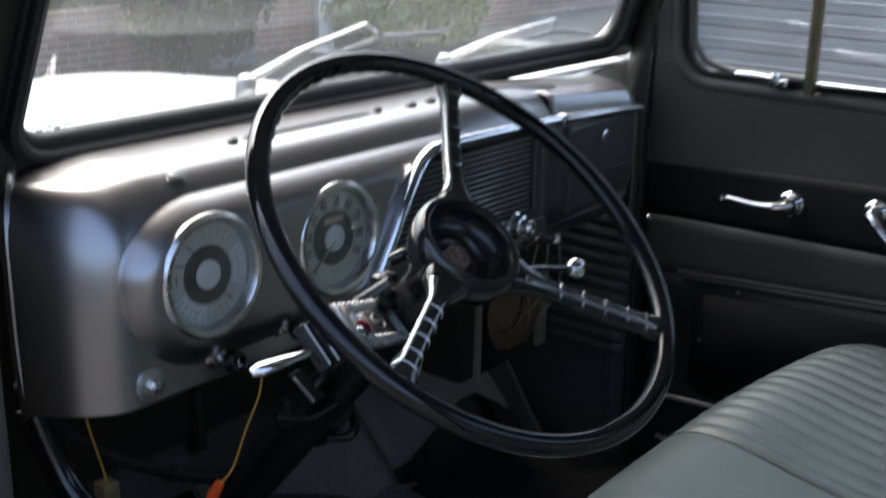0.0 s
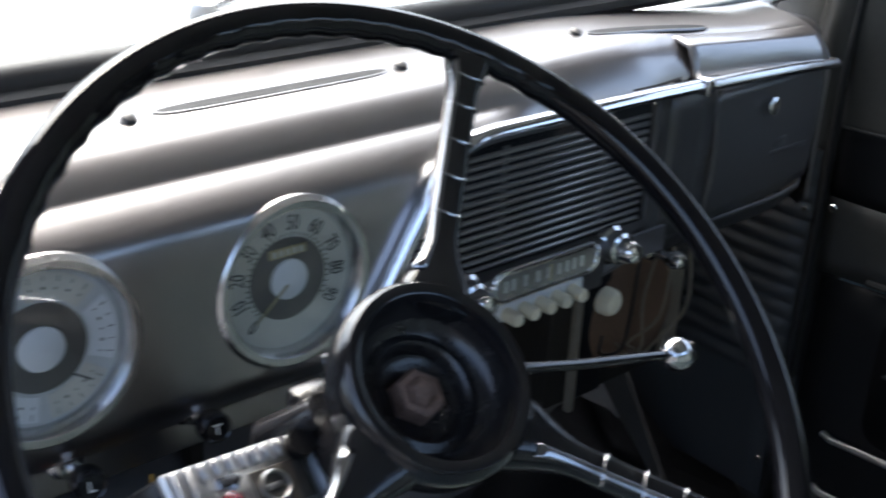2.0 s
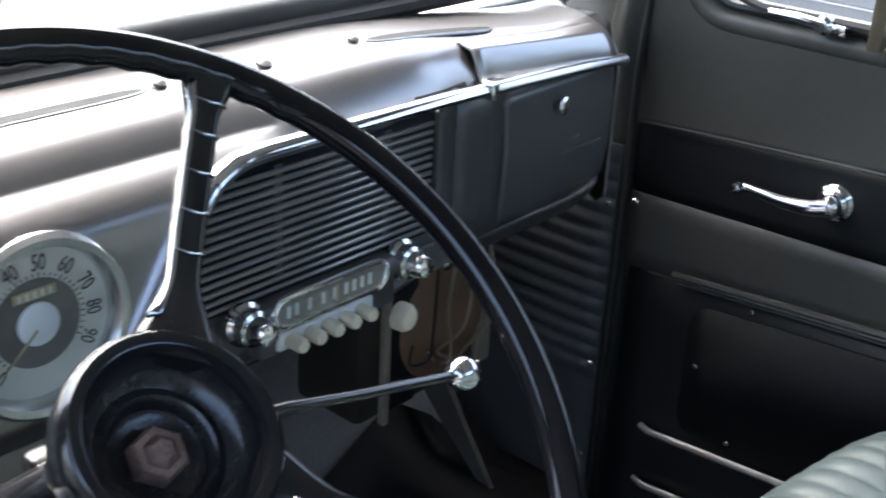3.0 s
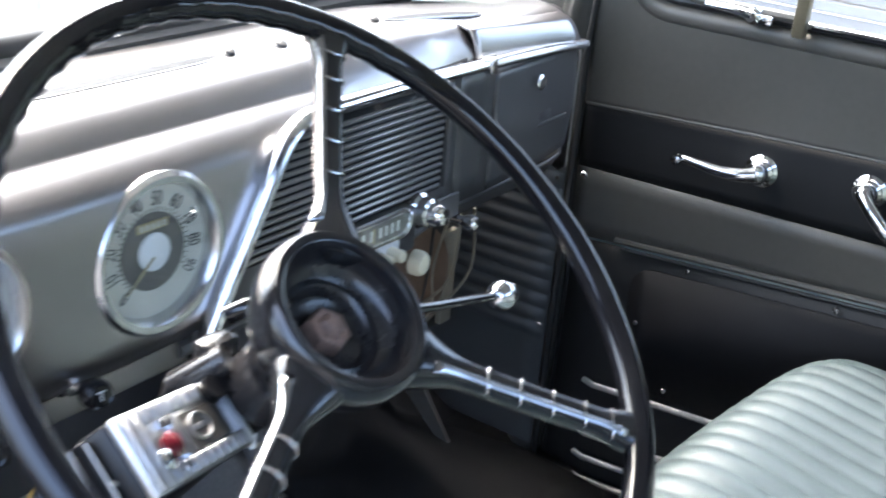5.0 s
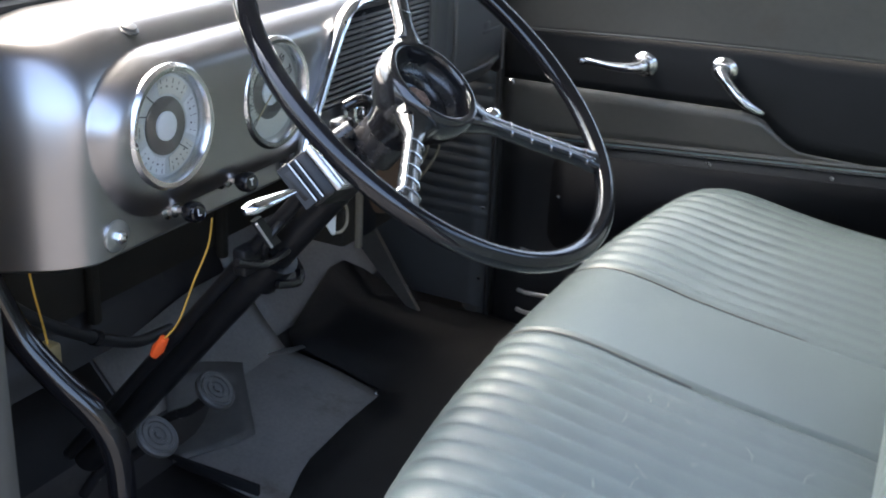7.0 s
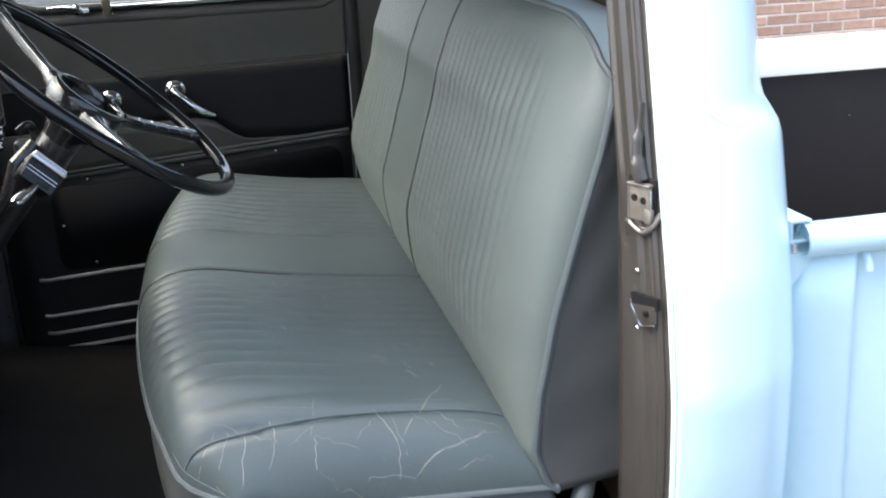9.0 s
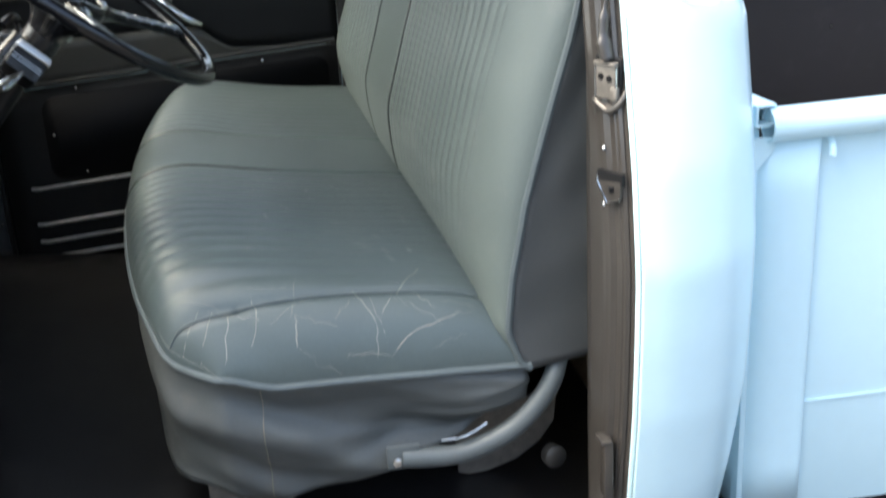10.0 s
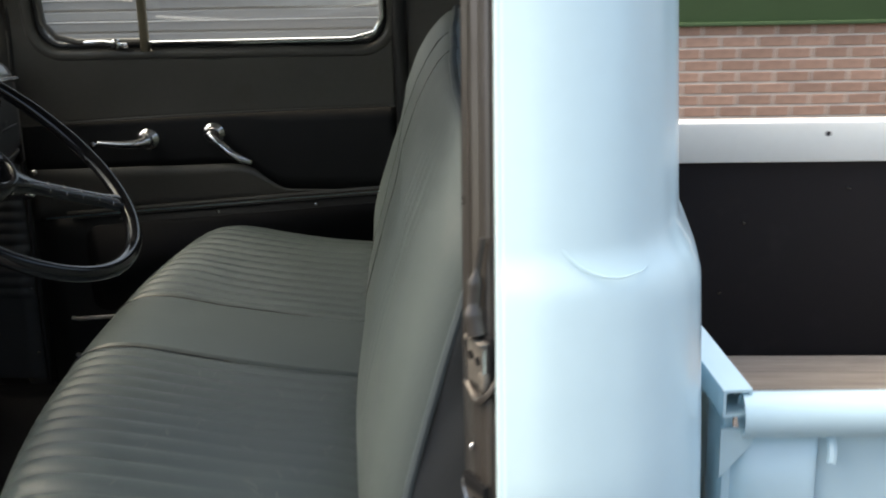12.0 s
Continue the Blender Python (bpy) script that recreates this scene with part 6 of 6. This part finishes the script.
# ---- the driver's door, swung wide open ahead of the opening ----
def driver_door():
    t = thing("door_2", (-0.86, 0.36, -0.02), "brown painted driver's door standing wide open", "door", kind="structure")
    m = Matrix.Translation((-0.87, 0.37, 0)) @ Matrix.Rotation(radians(195), 4, "Z")
    part("inner_panel", Geo(box((0.45, 0.0, 0.35), (0.88, 0.06, 0.76), 0.012, m=m)), PAINT, t)
    part("trim_band", box((0.45, 0.032, 0.61), (0.84, 0.006, 0.15), 0.002, m=m), BLACK_TRIM, t)
    part("outer_skin", box((0.45, -0.045, 0.35), (0.89, 0.02, 0.78), 0.008, m=m), BODY, t)
    part("window_frame", tube([m @ Vector(q) for q in ((0.03, 0, 0.73), (0.06, 0, 0.95), (0.16, 0, 1.25), (0.5, 0, 1.3), (0.84, 0, 1.27), (0.87, 0, 0.95), (0.87, 0, 0.73))], 0.025, 8), PAINT, t)
    part("pane", box((0.46, 0, 1.0), (0.78, 0.004, 0.52), m=m), GLASS, t).visible_shadow = False


driver_door()


# ---- surroundings seen past the truck, and two added walls out of view ----
def make_wall(name, y_or_x, along, lo, hi, z0, z1, label, facing):
    t = thing(name, (0, 0, z0), label, "brick wall", kind="structure")
    c = (lo + hi) / 2
    if along == "y":
        part("mortar", box((y_or_x + 0.007, c, (z0 + z1) / 2), (0.1, hi - lo, z1 - z0)), MORTAR, t)
    else:
        part("mortar", box((c, y_or_x + 0.007, (z0 + z1) / 2), (hi - lo, 0.1, z1 - z0)), MORTAR, t)
    return t


side_wall = make_wall("brick_wall", 5.2, "y", -9.0, -0.9, -0.62, 0.355, "red-brown brick wall with pale mortar joints", -1)
front_wall = make_wall("brick_wall", 8.4, "x", 1.0, 16.0, -0.62, -0.02, "low red brick garden wall below a hedge", -1)
fascia = thing("green_fascia", (5.2, -4.9, 0.36), "dark green painted board above the brick wall", "fascia", kind="structure")
part("board", box((5.21, -4.95, 1.2), (0.12, 8.1, 1.69), 0.01), GREEN, fascia)
part("drip_edge", box((5.135, -4.95, 0.362), (0.05, 8.1, 0.02), 0.004), GREEN, fascia)

garage = thing("garage_door", (5.3, 1.6, -0.62), "grey slatted roller door beyond the passenger window", "garage door", kind="structure")
for i in range(30):
    z = -0.6 + i * 0.066
    part("slat", box((5.3, 1.05, z), (0.03, 3.9, 0.056), 0.006, 1), SIDING, garage)
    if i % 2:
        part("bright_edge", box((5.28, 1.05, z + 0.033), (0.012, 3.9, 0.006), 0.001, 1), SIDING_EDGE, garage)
part("backing", box((5.34, 1.05, 0.9), (0.02, 3.9, 3.1)), SIDING, garage)


def leaf_cloud(n, centre, size, seed, leaf=0.05):
    rng = random.Random(seed)
    v, f = [], []
    for _ in range(n):
        while True:
            p = Vector((rng.uniform(-1, 1), rng.uniform(-1, 1), rng.uniform(-1, 1)))
            k = p.length
            if 0.35 < k < 1.0 + 0.25 * noise.noise(p * 2.5 + Vector((seed, 0, 0))):
                break
        c = Vector((centre[0] + p.x * size[0], centre[1] + p.y * size[1], centre[2] + p.z * size[2]))
        q = Euler((rng.uniform(0, 6), rng.uniform(0, 6), rng.uniform(0, 6))).to_matrix()
        s = leaf * rng.uniform(0.6, 1.3)
        k = len(v)
        for a, b, h in ((-1, 0, 0), (-0.2, 0.45, 0.12), (1, 0, 0), (-0.2, -0.45, 0.12)):
            v.append(c + q @ Vector((a * s, b * s, h * s)))
        f += [(k, k + 1, k + 2), (k, k + 2, k + 3)]
    return v, f


def bush(at, size, n, seed, material, label, leaf):
    t = thing("bush", at, label, "bush", group="shrubs by the wall")
    rng = random.Random(seed)
    for i in range(5):
        a = i * 1.26 + rng.uniform(0, 0.5)
        part("stem", tube([at, (at[0] + 0.3 * size[0] * math.cos(a), at[1] + 0.3 * size[1] * math.sin(a), at[2] + size[2] * 0.7), (at[0] + 0.6 * size[0] * math.cos(a), at[1] + 0.6 * size[1] * math.sin(a), at[2] + size[2] * 1.3)], [0.03, 0.02, 0.008], 6), BARK, t)
    part("leaves", leaf_cloud(n, (at[0], at[1], at[2] + size[2]), size, seed, leaf), material, t)["kind"] = "stuff"


bush((5.9, 7.9, -0.62), (0.75, 0.5, 0.75), 2600, 3, LEAF, "dark green bush in front of the brick wall", 0.07)
bush((8.6, 7.6, -0.62), (1.1, 0.7, 0.45), 3200, 5, LEAF_YELLOW, "yellow-green leafy shrub by the white post", 0.07)
hedge = thing("hedge", (8, 9.2, -0.62), "tall dark green hedge behind the garden wall", "hedge", kind="stuff")
for i in range(6):
    part("leaves", leaf_cloud(2600, (-1 + i * 3.4, 9.6, 0.9), (2.1, 0.7, 1.6), 20 + i, 0.12), LEAF, hedge)["kind"] = "stuff"
col = thing("concrete_pillar", (6.2, 8.1, -0.62), "grey concrete gate pillar half hidden by leaves", "pillar")
part("shaft", box((6.25, 8.1, -0.3), (0.75, 0.4, 0.64), 0.02), CONCRETE, col)
part("cap", box((6.25, 8.1, 0.03), (0.8, 0.45, 0.04), 0.012), CONCRETE, col)
dark = thing("concrete_pillar", (9.0, 8.9, -0.62), "grey rendered pillar beside the white post", "pillar")
part("shaft", box((8.3, 8.25, 0.0), (0.9, 0.2, 1.3), 0.02), CONCRETE, dark)
post = thing("white_post", (7.66, 7.95, -0.62), "white painted steel post", "post")
part("shaft", tube([(7.66, 7.95, -0.62), (7.66, 7.95, 1.4)], 0.075, 14), BODY_WHITE, post)
part("base", box((7.66, 7.95, -0.6), (0.25, 0.25, 0.04), 0.01), BODY_WHITE, post)
tagmark = thing("white_marker", (5.47, 8.3, -0.62), "short white marker on the brick wall", "marker")
part("plate", box((5.47, 8.385, -0.12), (0.07, 0.02, 0.17), 0.008), BODY_WHITE, tagmark)
# Two unseen walls, added to keep low skylight out of the cab.
side_block = thing("light_block", (-9.5, -2, -0.62), "unseen dark wall added to block low light at the open door", "fence", kind="structure")
part("wall", box((-9.5, -2, 0.8), (0.3, 26, 2.84), 0.02), BLOCK_DARK, side_block)
fence = thing("light_block", (-2, -11, -0.62), "unseen tall dark wall added to block light behind the truck", "fence", kind="structure")
part("boards", box((-2, -11, 1.1), (16, 0.2, 3.5), 0.02), BLOCK_DARK, fence)

# ---- bricks ----
L, H, J = 0.2, 0.055, 0.0135
bm_v, bm_f = box((0, 0, 0), (0.10, L, H), 0.004, 1)
brick_mesh = bpy.data.meshes.new("brick")
brick_mesh.from_pydata(bm_v, [], bm_f)
brick_mesh.materials.append(BRICK)
rb = random.Random(7)
nt = BRICK.node_tree
info = nt.nodes.new("ShaderNodeObjectInfo")
hsv = nt.nodes.new("ShaderNodeHueSaturation")
mr_ = nt.nodes.new("ShaderNodeMapRange")
mr_.inputs[3].default_value, mr_.inputs[4].default_value = 0.86, 1.12
nt.links.new(info.outputs["Random"], mr_.inputs[0])
nt.links.new(mr_.outputs[0], hsv.inputs["Value"])
pb = nt.nodes["Principled BSDF"]
src = pb.inputs["Base Color"].links[0].from_socket
nt.links.new(src, hsv.inputs["Color"])
nt.links.new(hsv.outputs[0], pb.inputs["Base Color"])
row = 0
z = 0.35 - H / 2
placed = 0
far_v, far_f = [], []
while z > -0.62:
    y = -1.2 - (L + J) * (0.5 if row % 2 else 0)
    while y > -8.9:
        at = (5.2 + rb.uniform(-0.002, 0.002) + 0.0, y, z)
        if z > -0.3 and y > -6.2 and placed < 290:
            o = new("brick", brick_mesh)
            o.parent = side_wall
            o.matrix_parent_inverse = Matrix.Translation(-Vector(side_wall.location))
            o.location = at
            o.rotation_euler = (rb.uniform(-0.006, 0.006), 0, rb.uniform(-0.006, 0.006))
            placed += 1
        else:
            k = len(far_v)
            far_v += [(a + at[0], b + at[1], c + at[2]) for a, b, c in bm_v]
            far_f += [tuple(i + k for i in q) for q in bm_f]
        y -= L + J
    z -= H + J
    row += 1
part("far_bricks", (far_v, far_f), BRICK, side_wall)["kind"] = "stuff"
fv, ff = [], []
row, z = 0, -0.02 - H / 2
while z > -0.62:
    x = 1.1 + (L + J) * (0.5 if row % 2 else 0)
    while x < 15.9:
        k = len(fv)
        fv += [(b + x, a + 8.402, c + z) for a, b, c in bm_v]
        ff += [tuple(i + k for i in q) for q in bm_f]
        x += L + J
    z -= H + J
    row += 1
part("bricks", (fv, ff), BRICK, front_wall)["kind"] = "stuff"
